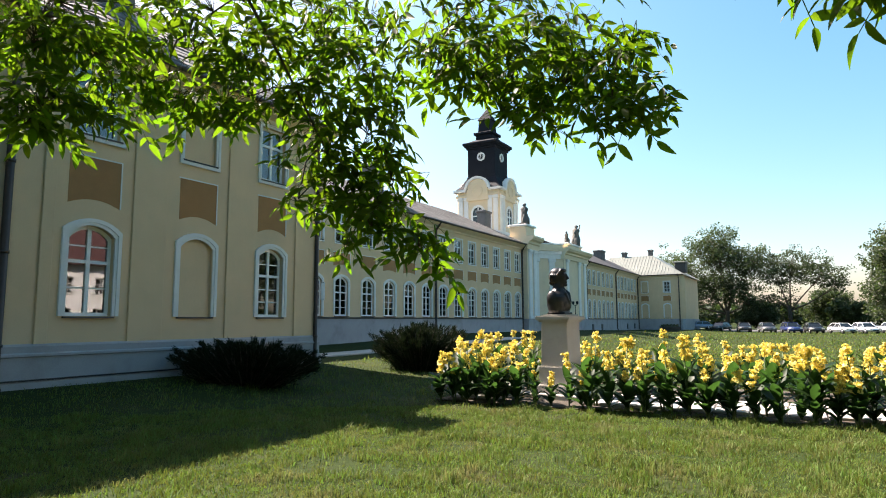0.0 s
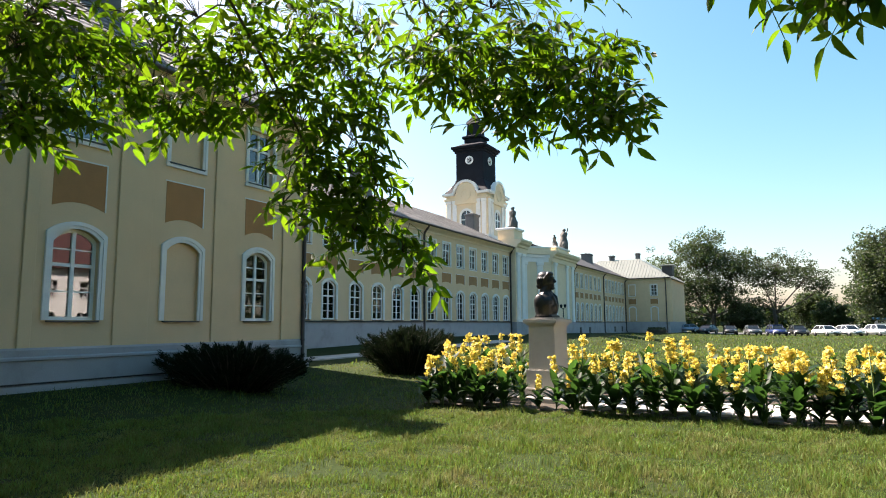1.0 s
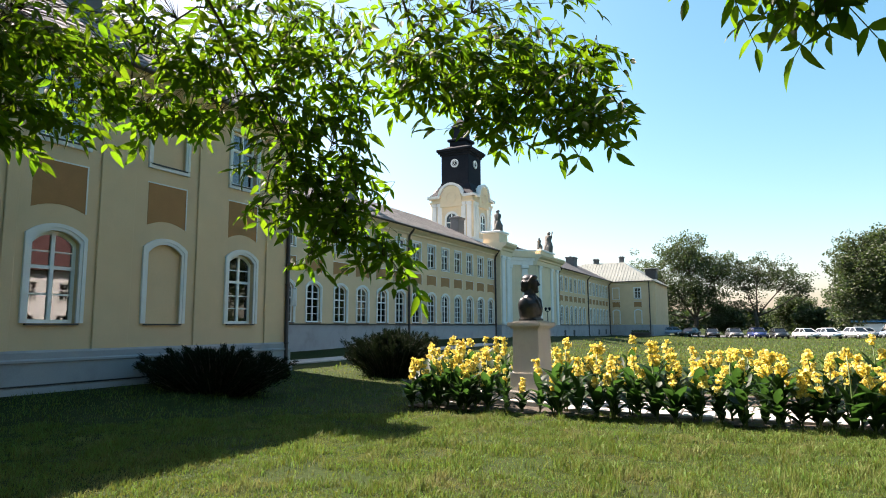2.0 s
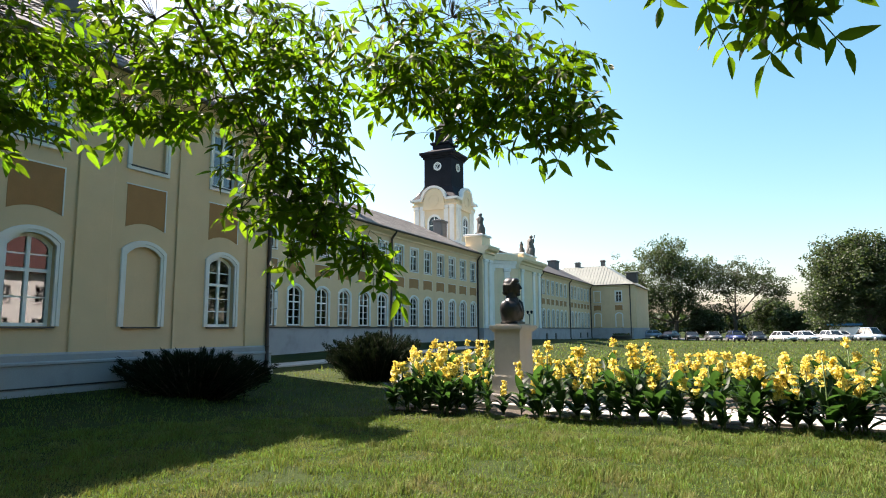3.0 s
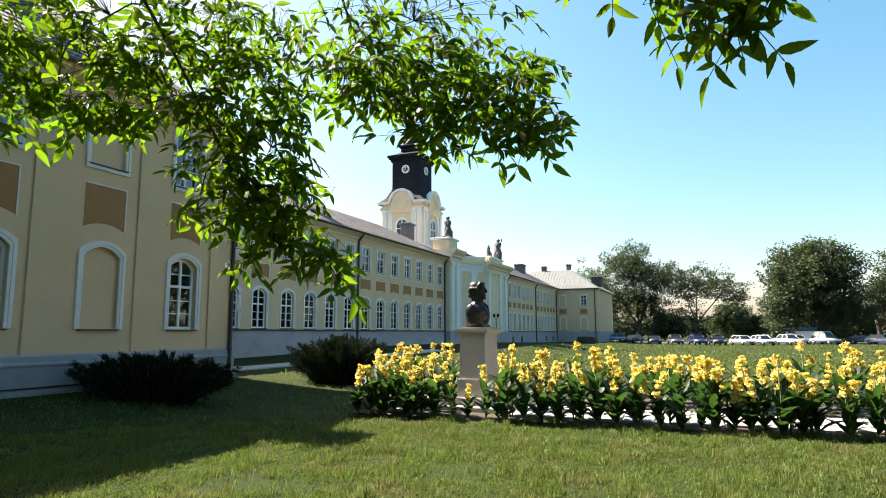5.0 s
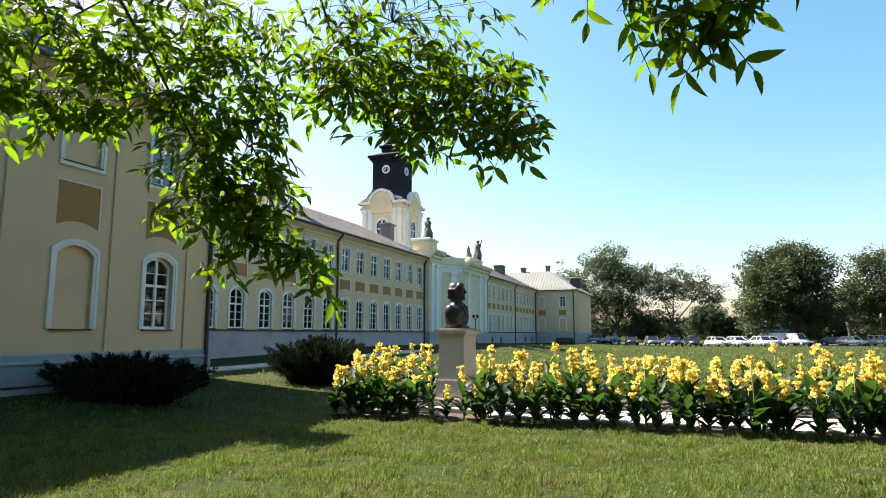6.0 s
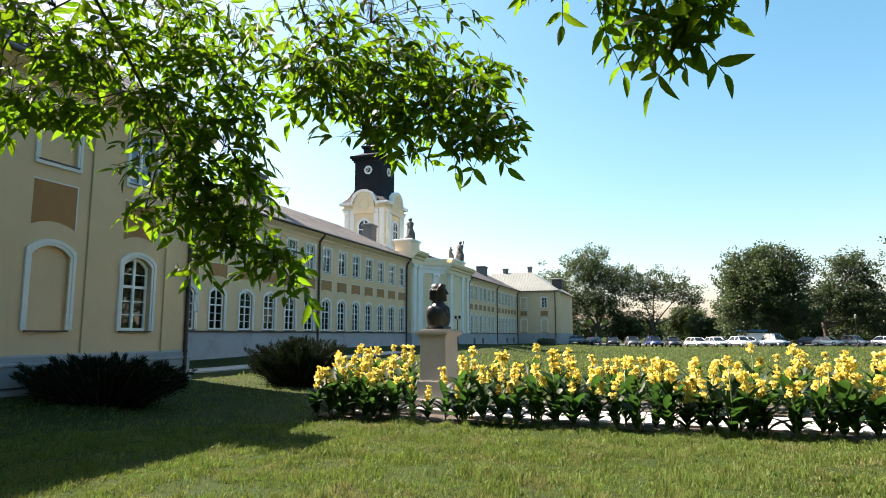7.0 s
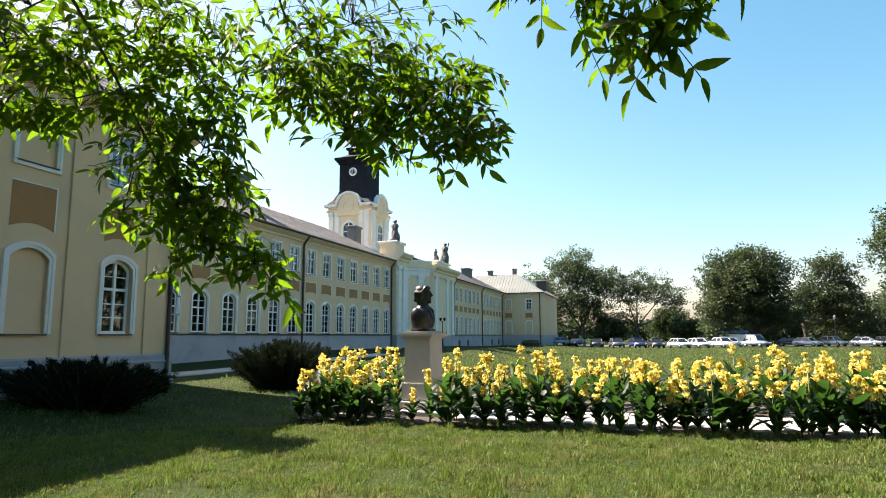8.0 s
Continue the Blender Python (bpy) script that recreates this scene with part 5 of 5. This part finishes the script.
for x, y, rz, colour, rgb, tall in ((-16.0, 119, 200, "silver-blue", (0.25, 0.32, 0.42), 0), (-11.6, 110, 250, "black", (0.012, 0.012, 0.014), 0), (-8.0, 106, -80, "black", (0.012, 0.012, 0.014), 0),
                                    (-4.8, 103, -75, "dark grey", (0.06, 0.06, 0.065), 0.05), (-1.7, 103, -70, "dark blue", (0.015, 0.025, 0.1), 0.1), (1.0, 103, -75, "black", (0.012, 0.012, 0.014), 0.05),
                                    (4.4, 103, -60, "white", (0.75, 0.75, 0.75), 0), (7.0, 103, -60, "white", (0.75, 0.75, 0.75), 0), (10.4, 103, -60, "white", (0.75, 0.75, 0.75), 0.05),
                                    (8.5, 116, -20, "silver", (0.4, 0.41, 0.42), 0), (12.6, 112, 0, "silver", (0.4, 0.41, 0.42), 0), (15.6, 108, -50, "grey-blue", (0.2, 0.26, 0.33), 0.45), (22.2, 118, -20, "dark grey", (0.06, 0.06, 0.065), 0),
                                    (24.2, 116, -40, "white", (0.75, 0.75, 0.75), 0), (27.8, 116, -50, "silver", (0.4, 0.41, 0.42), 0.15), (31.8, 114, -30, "white", (0.75, 0.75, 0.75), 0),
                                    (34.6, 114, -60, "black", (0.012, 0.012, 0.014), 0.1), (37.6, 113, -30, "dark grey", (0.06, 0.06, 0.065), 0.15), (43.4, 111, -10, "silver", (0.4, 0.41, 0.42), 0)):
    car(pose(x, y, ground_z(x, y) + 0.03, 0, 0, rz), colour, rgb, tall)


def van(m):
    """A long white van at the kerb."""
    p = thing("van", "long white van parked by the trees", "van", m)
    pm = paint("white", (0.75, 0.75, 0.75))
    b = bmesh.new()
    box(b, -2.9, 2.0, -0.95, 0.95, 0.45, 2.3, 0.12)
    part("body", b, pm, p)
    b = bmesh.new()
    vs = box(b, 2.0, 3.0, -0.93, 0.93, 0.45, 1.25, 0.1)
    part("bonnet", b, pm, p)
    b = bmesh.new()
    vs = box(b, 1.99, 2.5, -0.85, 0.85, 1.25, 2.1)
    for v in vs:
        if v.co.z > 2 and v.co.x > 2.1:
            v.co.x = 2.1
    part("windscreen", b, CARGLASS, p)
    for x in (-1.9, 2.1):
        for s in (-1, 1):
            b = bmesh.new()
            lathe(b, [(0.2, -0.11), (0.35, -0.11), (0.35, 0.11), (0.2, 0.11)], 16, Matrix.Translation((x, s * 0.9, 0.35)) @ Matrix.Rotation(math.pi / 2, 4, "X"))
            part("wheel", b, TYRE, p)


van(pose(40.2, 112.5, ground_z(40, 112) + 0.03, 0, 0, 170))
BLUE = mat("blue_awning_cloth", (0.03, 0.16, 0.32), 0.8, vary=0.15)


def kiosk(m):
    p = thing("market_stall", "white stall with a blue awning by the car park", "market stall", m)
    b = bmesh.new()
    box(b, -2.0, 2.0, -1.0, 1.0, 0, 2.1, 0.04)
    part("box", b, SASH, p)
    b = bmesh.new()
    vs = box(b, -2.5, 2.5, -1.6, 1.4, 2.3, 2.75, 0.05)
    for v in b.verts:
        if v.co.y < -1 and v.co.z > 2.5:
            v.co.z -= 0.25
    part("awning", b, BLUE, p)
    for x in (-2.3, 2.3):
        b = bmesh.new()
        tube(b, [(x, -1.5, 0), (x, -1.5, 2.4)], 0.04, 6)
        part("post", b, IRON, p)


kiosk(pose(13.6, 119, ground_z(13, 119), 0, 0, -10))


def lamp(m, h, heads, label):
    p = thing("street_lamp", label, "street lamp", m, "park lamps")
    b = bmesh.new()
    lathe(b, [(0.14, 0), (0.14, 0.15), (0.09, 0.25), (0.07, 0.9), (0.05, 1.0), (0.04, h * 0.86), (0.03, h * 0.88)], 10)
    part("post", b, IRON, p)
    offs = (-0.3, 0.3) if heads == 2 else (0.0,)
    if heads == 2:
        b = bmesh.new()
        tube(b, [(0, -0.3, h * 0.9), (0, -0.15, h * 0.85), (0, 0.15, h * 0.85), (0, 0.3, h * 0.9)], 0.025, 6)
        part("arm", b, IRON, p)
    for o in offs:
        b = bmesh.new()
        lathe(b, [(0.05, h * 0.88), (0.1, h * 0.9), (0.14, h * 0.97), (0.16, h * 0.975), (0.05, h)], 8, Matrix.Translation((0, o, 0)))
        part("lantern", b, IRON if heads == 2 else LAMPGLASS, p)


lamp(pose(-20.8, 65.0, ground_z(-20.8, 65), 0, 0, 60), 3.1, 2, "black iron twin lantern lamp before the palace")
lamp(pose(25.4, 104, ground_z(25, 104)), 4.6, 1, "slim grey lamp post by the parked cars")


def planter():
    p = thing("planter", "low round stone planter with faded flowers", "planter", pose(-17.4, 99, ground_z(-17.4, 99)))
    b = bmesh.new()
    lathe(b, [(1.2, 0), (1.35, 0.1), (1.4, 0.45), (1.5, 0.5), (1.5, 0.58), (1.2, 0.58)], 20)
    part("bowl", b, STONE, p)
    rng = random.Random(2)
    v, f = [], []
    for k in range(500):
        a, r = rng.uniform(0, 6.28), 1.3 * rng.random() ** 0.5
        q = Vector((r * math.cos(a), r * math.sin(a), 0.55 + 0.3 * rng.random()))
        d = Vector((rng.gauss(0, 1), rng.gauss(0, 1), rng.gauss(0.6, 0.5))).normalized() * 0.14
        t = d.orthogonal() * 0.5
        n = len(v)
        v += [q, q + d * 0.5 + t, q + d, q + d * 0.5 - t]
        f.append((n, n + 1, n + 2, n + 3))
    me = bpy.data.meshes.new("plants")
    me.from_pydata(v, [], f)
    shared("plants", me, FARLEAF, p)["kind"] = "stuff"


planter()


# ---- the house behind the camera that the window panes mirror ----
def mirrored_house():
    p = thing("house", "white house with a red tiled roof across the lawn", "house", pose(30, 34, 0, 0, 0, 180))
    y0, y1 = -10, 14
    bays = [[(y0 + 3 + 3.2 * k, 1.1, 1.2, 3.0, 0), (y0 + 3 + 3.2 * k, 1.1, 4.4, 6.0, 0)] for k in range(7)]
    b = bmesh.new()
    wall_with_openings(b, y0, y1, 0, 7.2, 0.4, bays, [0, 3.7, 7.2])
    part("wall", b, TRIM, p)
    inner_box(p, -5, -0.4, y0, y1, 0, 7.2)
    for o in [q for bay in bays for q in bay]:
        window(p, *o, surround=0.12, rows=3)
    hip_roof(p, -10, 0.7, y0 - 0.6, y1 + 0.6, 7.2, 12.5, 4, 4, BLIND)


mirrored_house()


# ---- the ash tree over the camera ----
def leaflet_meshes():
    out = []
    for k, (L, w, c, fo) in enumerate(((0.092, 0.032, 0.25, 0.12), (0.105, 0.034, 0.5, 0.18), (0.08, 0.03, 0.8, 0.1), (0.1, 0.03, 0.1, 0.22))):
        v, f = [], []
        cols = 9
        for q in range(cols + 1):
            t = q / cols
            prof = math.sin(math.pi * t ** 0.74) ** 0.9 * (1.04 - 0.22 * t)
            ww = w * 0.5 * max(0.0, prof) * (1.0 + (0.05 if q % 2 else -0.03))
            y = L * (t - 0.1 * c * t ** 3)
            z = -L * 0.4 * c * t * t
            for s in (-1, 0, 1):
                v.append((s * ww, y + abs(s) * 0.0, z + abs(s) * fo * ww * 2))
        for q in range(cols):
            for s in (0, 1):
                i = q * 3 + s
                f.append((i, i + 1, i + 4, i + 3))
        out.append((np.array(v), f))
    return out


LEAFLETS = leaflet_meshes()
SPRAYS = []


def spray(seed):
    """One feathered leaf: a stalk with paired leaflets and one at the end, along +y, drooping."""
    rng = random.Random(seed)
    v, f = [], []
    pairs = rng.choice((2, 2, 3))
    length = 0.075 * pairs + 0.05
    at = lambda t: Vector((0, length * t, -0.10 * length * t * t))
    def add(o, m):
        vs, fs = LEAFLETS[rng.randrange(4)]
        n = len(v)
        s = rng.uniform(0.8, 1.2)
        mm = Matrix.Translation(o) @ m @ Matrix.Scale(s, 4)
        v.extend([mm @ Vector(q) for q in vs])
        f.extend([tuple(i + n for i in q) for q in fs])
    for k in range(pairs):
        t = (k + 0.7) / (pairs + 0.2)
        for s in (-1, 1):
            add(at(t), pose(0, 0, 0, rng.uniform(-35, 10), rng.uniform(-35, 35), s * -rng.uniform(38, 68)))
    add(at(1.0), pose(0, 0, 0, rng.uniform(-30, 5), rng.uniform(-30, 30), rng.uniform(-12, 12)))
    n = len(v)
    for k in range(4):
        o = at(k / 3)
        v += [o + Vector((-0.0016, 0, 0)), o + Vector((0.0016, 0, 0)), o + Vector((0, 0, 0.002))]
    for k in range(3):
        i = n + 3 * k
        f += [(i, i + 1, i + 4, i + 3), (i + 1, i + 2, i + 5, i + 4), (i + 2, i, i + 3, i + 5)]
    me = bpy.data.meshes.new("leaf_spray")
    me.from_pydata([tuple(q) for q in v], [], f)
    for p in me.polygons:
        p.use_smooth = True
    me.materials.append(LEAF)
    return me


SPRAYS = [spray(s) for s in range(14)]
LEAF_RNG = random.Random(77)


def bough(tree, root, clumps, size=1.0):
    """A limb from the trunk's crown to each clump, with twigs that carry feathered leaves. clumps: x, y, z, spread, height, leaves."""
    rng = LEAF_RNG
    root = Vector(root)
    b = bmesh.new()
    joint = TRUNK + Vector((0.1, 0.3, 3.3))
    tube(b, [joint, joint.lerp(root, 0.5) + Vector((0, 0, 0.25)), root], [0.05, 0.035, 0.022], 7)
    limb = part("limb", b, BARK, tree)
    nodes = [(root, 0.007)]
    for x, y, z, sx, sz, n in sorted(clumps, key=lambda q: (Vector(q[:3]) - root).length):
        c = Vector((x, y, z))
        stem, thick = min(nodes, key=lambda q: (q[0] - c).length + 0.3 * max(0.0, c.z - q[0].z))
        b = bmesh.new()
        sag = Vector((rng.uniform(-0.04, 0.04), rng.uniform(-0.04, 0.04), 0.06))
        low = c + Vector((sx * rng.uniform(-0.4, 0.6), 0, -sz * 0.7))
        path = [stem, stem.lerp(c, 0.3) + sag * 0.8, stem.lerp(c, 0.6) + sag, stem.lerp(c, 0.85) + sag * 0.4, c, c.lerp(low, 0.5) + Vector((0.01, 0, 0.01)), low]
        tube(b, path, [thick, thick * 0.85, thick * 0.75, thick * 0.65, thick * 0.55, thick * 0.35, thick * 0.2], 5)
        nodes.append((c, max(0.0028, thick * 0.6)))
        line = [p.lerp(q, k / 6) for p, q in zip(path[1:], path[2:]) for k in range(6)]
        for k in range(int(n * 1.9)):
            while True:
                q = Vector((rng.uniform(-1, 1), rng.uniform(-1, 1), rng.uniform(-1, 1)))
                if q.length < 1:
                    break
            o = c + Vector((q.x * sx * 0.95, q.y * sx * 1.3, q.z * sz * 0.85))
            if k % 5 == 4:
                o = rng.choice(line) + Vector((rng.gauss(0, 0.05), rng.gauss(0, 0.08), rng.gauss(0, 0.04)))
            near = min(line, key=lambda p: (p - o).length)
            out = o - near
            a = math.degrees(math.atan2(-out.x, out.y)) + rng.uniform(-50, 50)
            s = rng.uniform(0.45, 0.8) * size
            turn = pose(0, 0, 0, 0, 0, a) @ pose(0, 0, 0, rng.uniform(-65, 5), rng.uniform(-50, 50), 0)
            base = o - (turn @ Vector((0, 0.12 * s, 0)))
            tube(b, [near, near.lerp(base, 0.55) + Vector((0, 0, 0.012)), base], [0.0016, 0.0012, 0.0009], 3)
            shared("leaf_spray", SPRAYS[rng.randrange(len(SPRAYS))], None, tree, "", Matrix.Translation(base) @ turn @ Matrix.Scale(s, 4))
        part("twig", b, BARK, tree)



def ash_crown(tree):
    """The unseen rest of the crown, over and behind the camera, added to block skylight."""
    rng = random.Random(15)
    v, f = [], []
    centres = []
    b = bmesh.new()
    top = TRUNK + Vector((0.1, 0.3, 3.4))
    for k in range(70):
        a, q = rng.uniform(0, 6.28), rng.random() ** 0.5
        c = TRUNK + Vector((math.cos(a) * 5.2 * q + 1.0, math.sin(a) * 4.2 * q - 0.2, rng.uniform(3.9, 9.5) - 1.2 * q))
        if c.y > 0.2:
            c.y = 0.2 - rng.random()
        centres.append(c)
    # added clumps high over the lawn: four shade the boughs, thirty block the sky
    centres += [Vector((-4.2, 1.0, 5.0)), Vector((-3.8, 0.8, 4.7)), Vector((-1.9, 1.5, 4.7)), Vector((-1.5, 1.3, 4.6))]
    centres += [Vector((rng.uniform(0.3, 5.0), rng.uniform(-1.5, 2.4), rng.uniform(4.8, 8.5))) for k in range(30)]
    for c in centres:
        tube(b, [top + Vector((0, 0, rng.uniform(0, 2))), top.lerp(c, 0.5) + Vector((0, 0, 0.3)), c], [0.03, 0.018, 0.006], 5)
    for c in centres:
        for i in range(400):
            o = c + Vector((rng.gauss(0, 0.5), rng.gauss(0, 0.5), rng.gauss(0, 0.32)))
            if o.z < 3.6 or (o.y > 1.0 and o.z < 4.2):
                continue
            d = Vector((rng.gauss(0, 1), rng.gauss(0, 1), rng.gauss(-0.5, 0.6))).normalized()
            t = d.cross(Vector((rng.gauss(0, 1), rng.gauss(0, 1), rng.gauss(0, 1)))).normalized()
            L, w = rng.uniform(0.1, 0.17), rng.uniform(0.022, 0.036)
            n = len(v)
            v += [o, o + d * L * 0.4 + t * w, o + d * L, o + d * L * 0.4 - t * w]
            f.append((n, n + 1, n + 2, n + 3))
    part("limb_mass", b, BARK, tree)["kind"] = "stuff"
    me = bpy.data.meshes.new("crown")
    me.from_pydata(v, [], f)
    shared("crown", me, LEAF, tree)["kind"] = "stuff"


TRUNK = Vector((-2.6, -2.4, 0))
ash = thing("ash_tree", "ash tree with drooping feathered green leaves over the lawn", "tree")
b = bmesh.new()
tube(b, [TRUNK - Vector((0, 0, 0.2)), TRUNK + Vector((0.05, 0.05, 1.6)), TRUNK + Vector((0.1, 0.3, 3.35)), TRUNK + Vector((0.2, 0.2, 6.0))], [0.2, 0.16, 0.13, 0.04], 10)
part("trunk", b, BARK, ash)
ash_crown(ash)
bough(ash, (-1.9, 0.2, 3.3), [
    (-1.95, 1.08, 2.57, 0.25, 0.15, 30),
    (-1.89, 1.08, 2.33, 0.16, 0.12, 26),
    (-1.90, 1.06, 2.29, 0.12, 0.05, 9),
    (-1.91, 1.25, 2.57, 0.17, 0.13, 20),
    (-1.97, 1.36, 2.46, 0.11, 0.08, 9),
    (-1.88, 1.10, 2.67, 0.33, 0.06, 22)])
bough(ash, (-1.7, 0.9, 3.35), [
    (-1.80, 1.51, 2.71, 0.24, 0.13, 18),
    (-1.87, 1.50, 2.49, 0.18, 0.08, 14),
    (-1.75, 1.65, 2.46, 0.13, 0.06, 11),
    (-1.70, 1.71, 2.72, 0.20, 0.13, 20),
    (-1.68, 1.72, 2.53, 0.18, 0.11, 16),
    (-1.52, 1.88, 2.80, 0.22, 0.16, 26),
    (-1.52, 1.88, 2.50, 0.16, 0.13, 20),
    (-1.42, 2.03, 2.69, 0.18, 0.16, 24),
    (-1.37, 2.00, 2.88, 0.22, 0.09, 20),
    (-1.72, 1.69, 2.90, 0.45, 0.07, 26)])
bough(ash, (-1.6, 1.4, 3.0), [
    (-1.45, 1.87, 2.32, 0.16, 0.13, 20),
    (-1.37, 1.88, 2.16, 0.16, 0.10, 19),
    (-1.33, 1.96, 2.39, 0.15, 0.13, 17),
    (-1.26, 2.02, 2.24, 0.10, 0.13, 11),
    (-1.24, 1.97, 2.07, 0.14, 0.08, 14),
    (-1.15, 2.03, 1.97, 0.10, 0.06, 10),
    (-1.26, 1.89, 2.03, 0.08, 0.06, 5),
    (-1.49, 1.77, 2.13, 0.06, 0.06, 4),
    (-1.09, 2.07, 1.89, 0.04, 0.03, 3),
    (-1.33, 1.84, 1.96, 0.05, 0.05, 3),
    (-1.28, 2.07, 2.52, 0.07, 0.07, 4)])
bough(ash, (-1.0, 1.3, 3.2), [
    (-1.02, 2.05, 2.77, 0.23, 0.13, 26),
    (-0.95, 2.14, 2.62, 0.17, 0.11, 16),
    (-1.08, 2.07, 2.66, 0.15, 0.11, 12),
    (-0.81, 2.20, 2.65, 0.19, 0.13, 22),
    (-0.65, 2.26, 2.73, 0.19, 0.13, 22),
    (-0.64, 2.21, 2.54, 0.17, 0.09, 22),
    (-0.49, 2.26, 2.59, 0.13, 0.09, 15),
    (-0.48, 2.21, 2.42, 0.12, 0.06, 12),
    (-0.76, 2.23, 2.47, 0.12, 0.06, 9),
    (-0.39, 2.23, 2.43, 0.08, 0.05, 8),
    (-0.30, 2.25, 2.42, 0.05, 0.03, 4),
    (-0.89, 2.22, 2.49, 0.06, 0.05, 4),
    (-0.71, 2.30, 2.41, 0.05, 0.04, 3),
    (-0.41, 2.28, 2.68, 0.08, 0.06, 8),
    (-0.81, 2.10, 2.85, 0.45, 0.06, 28)])
bough(ash, (-0.2, 0.8, 3.05), [
    (0.16, 1.35, 2.31, 0.039, 0.030, 5),
    (0.22, 1.30, 2.25, 0.033, 0.024, 4),
    (0.24, 1.30, 2.31, 0.046, 0.024, 5),
    (0.09, 1.35, 2.38, 0.046, 0.030, 5),
    (-0.03, 1.37, 2.46, 0.052, 0.024, 5),
    (0.28, 1.25, 2.28, 0.019, 0.012, 2),
    (0.19, 1.30, 2.38, 0.058, 0.018, 6),
    (0.35, 1.24, 2.35, 0.046, 0.012, 4),
    (-0.13, 1.40, 2.50, 0.046, 0.024, 4)], size=0.82)
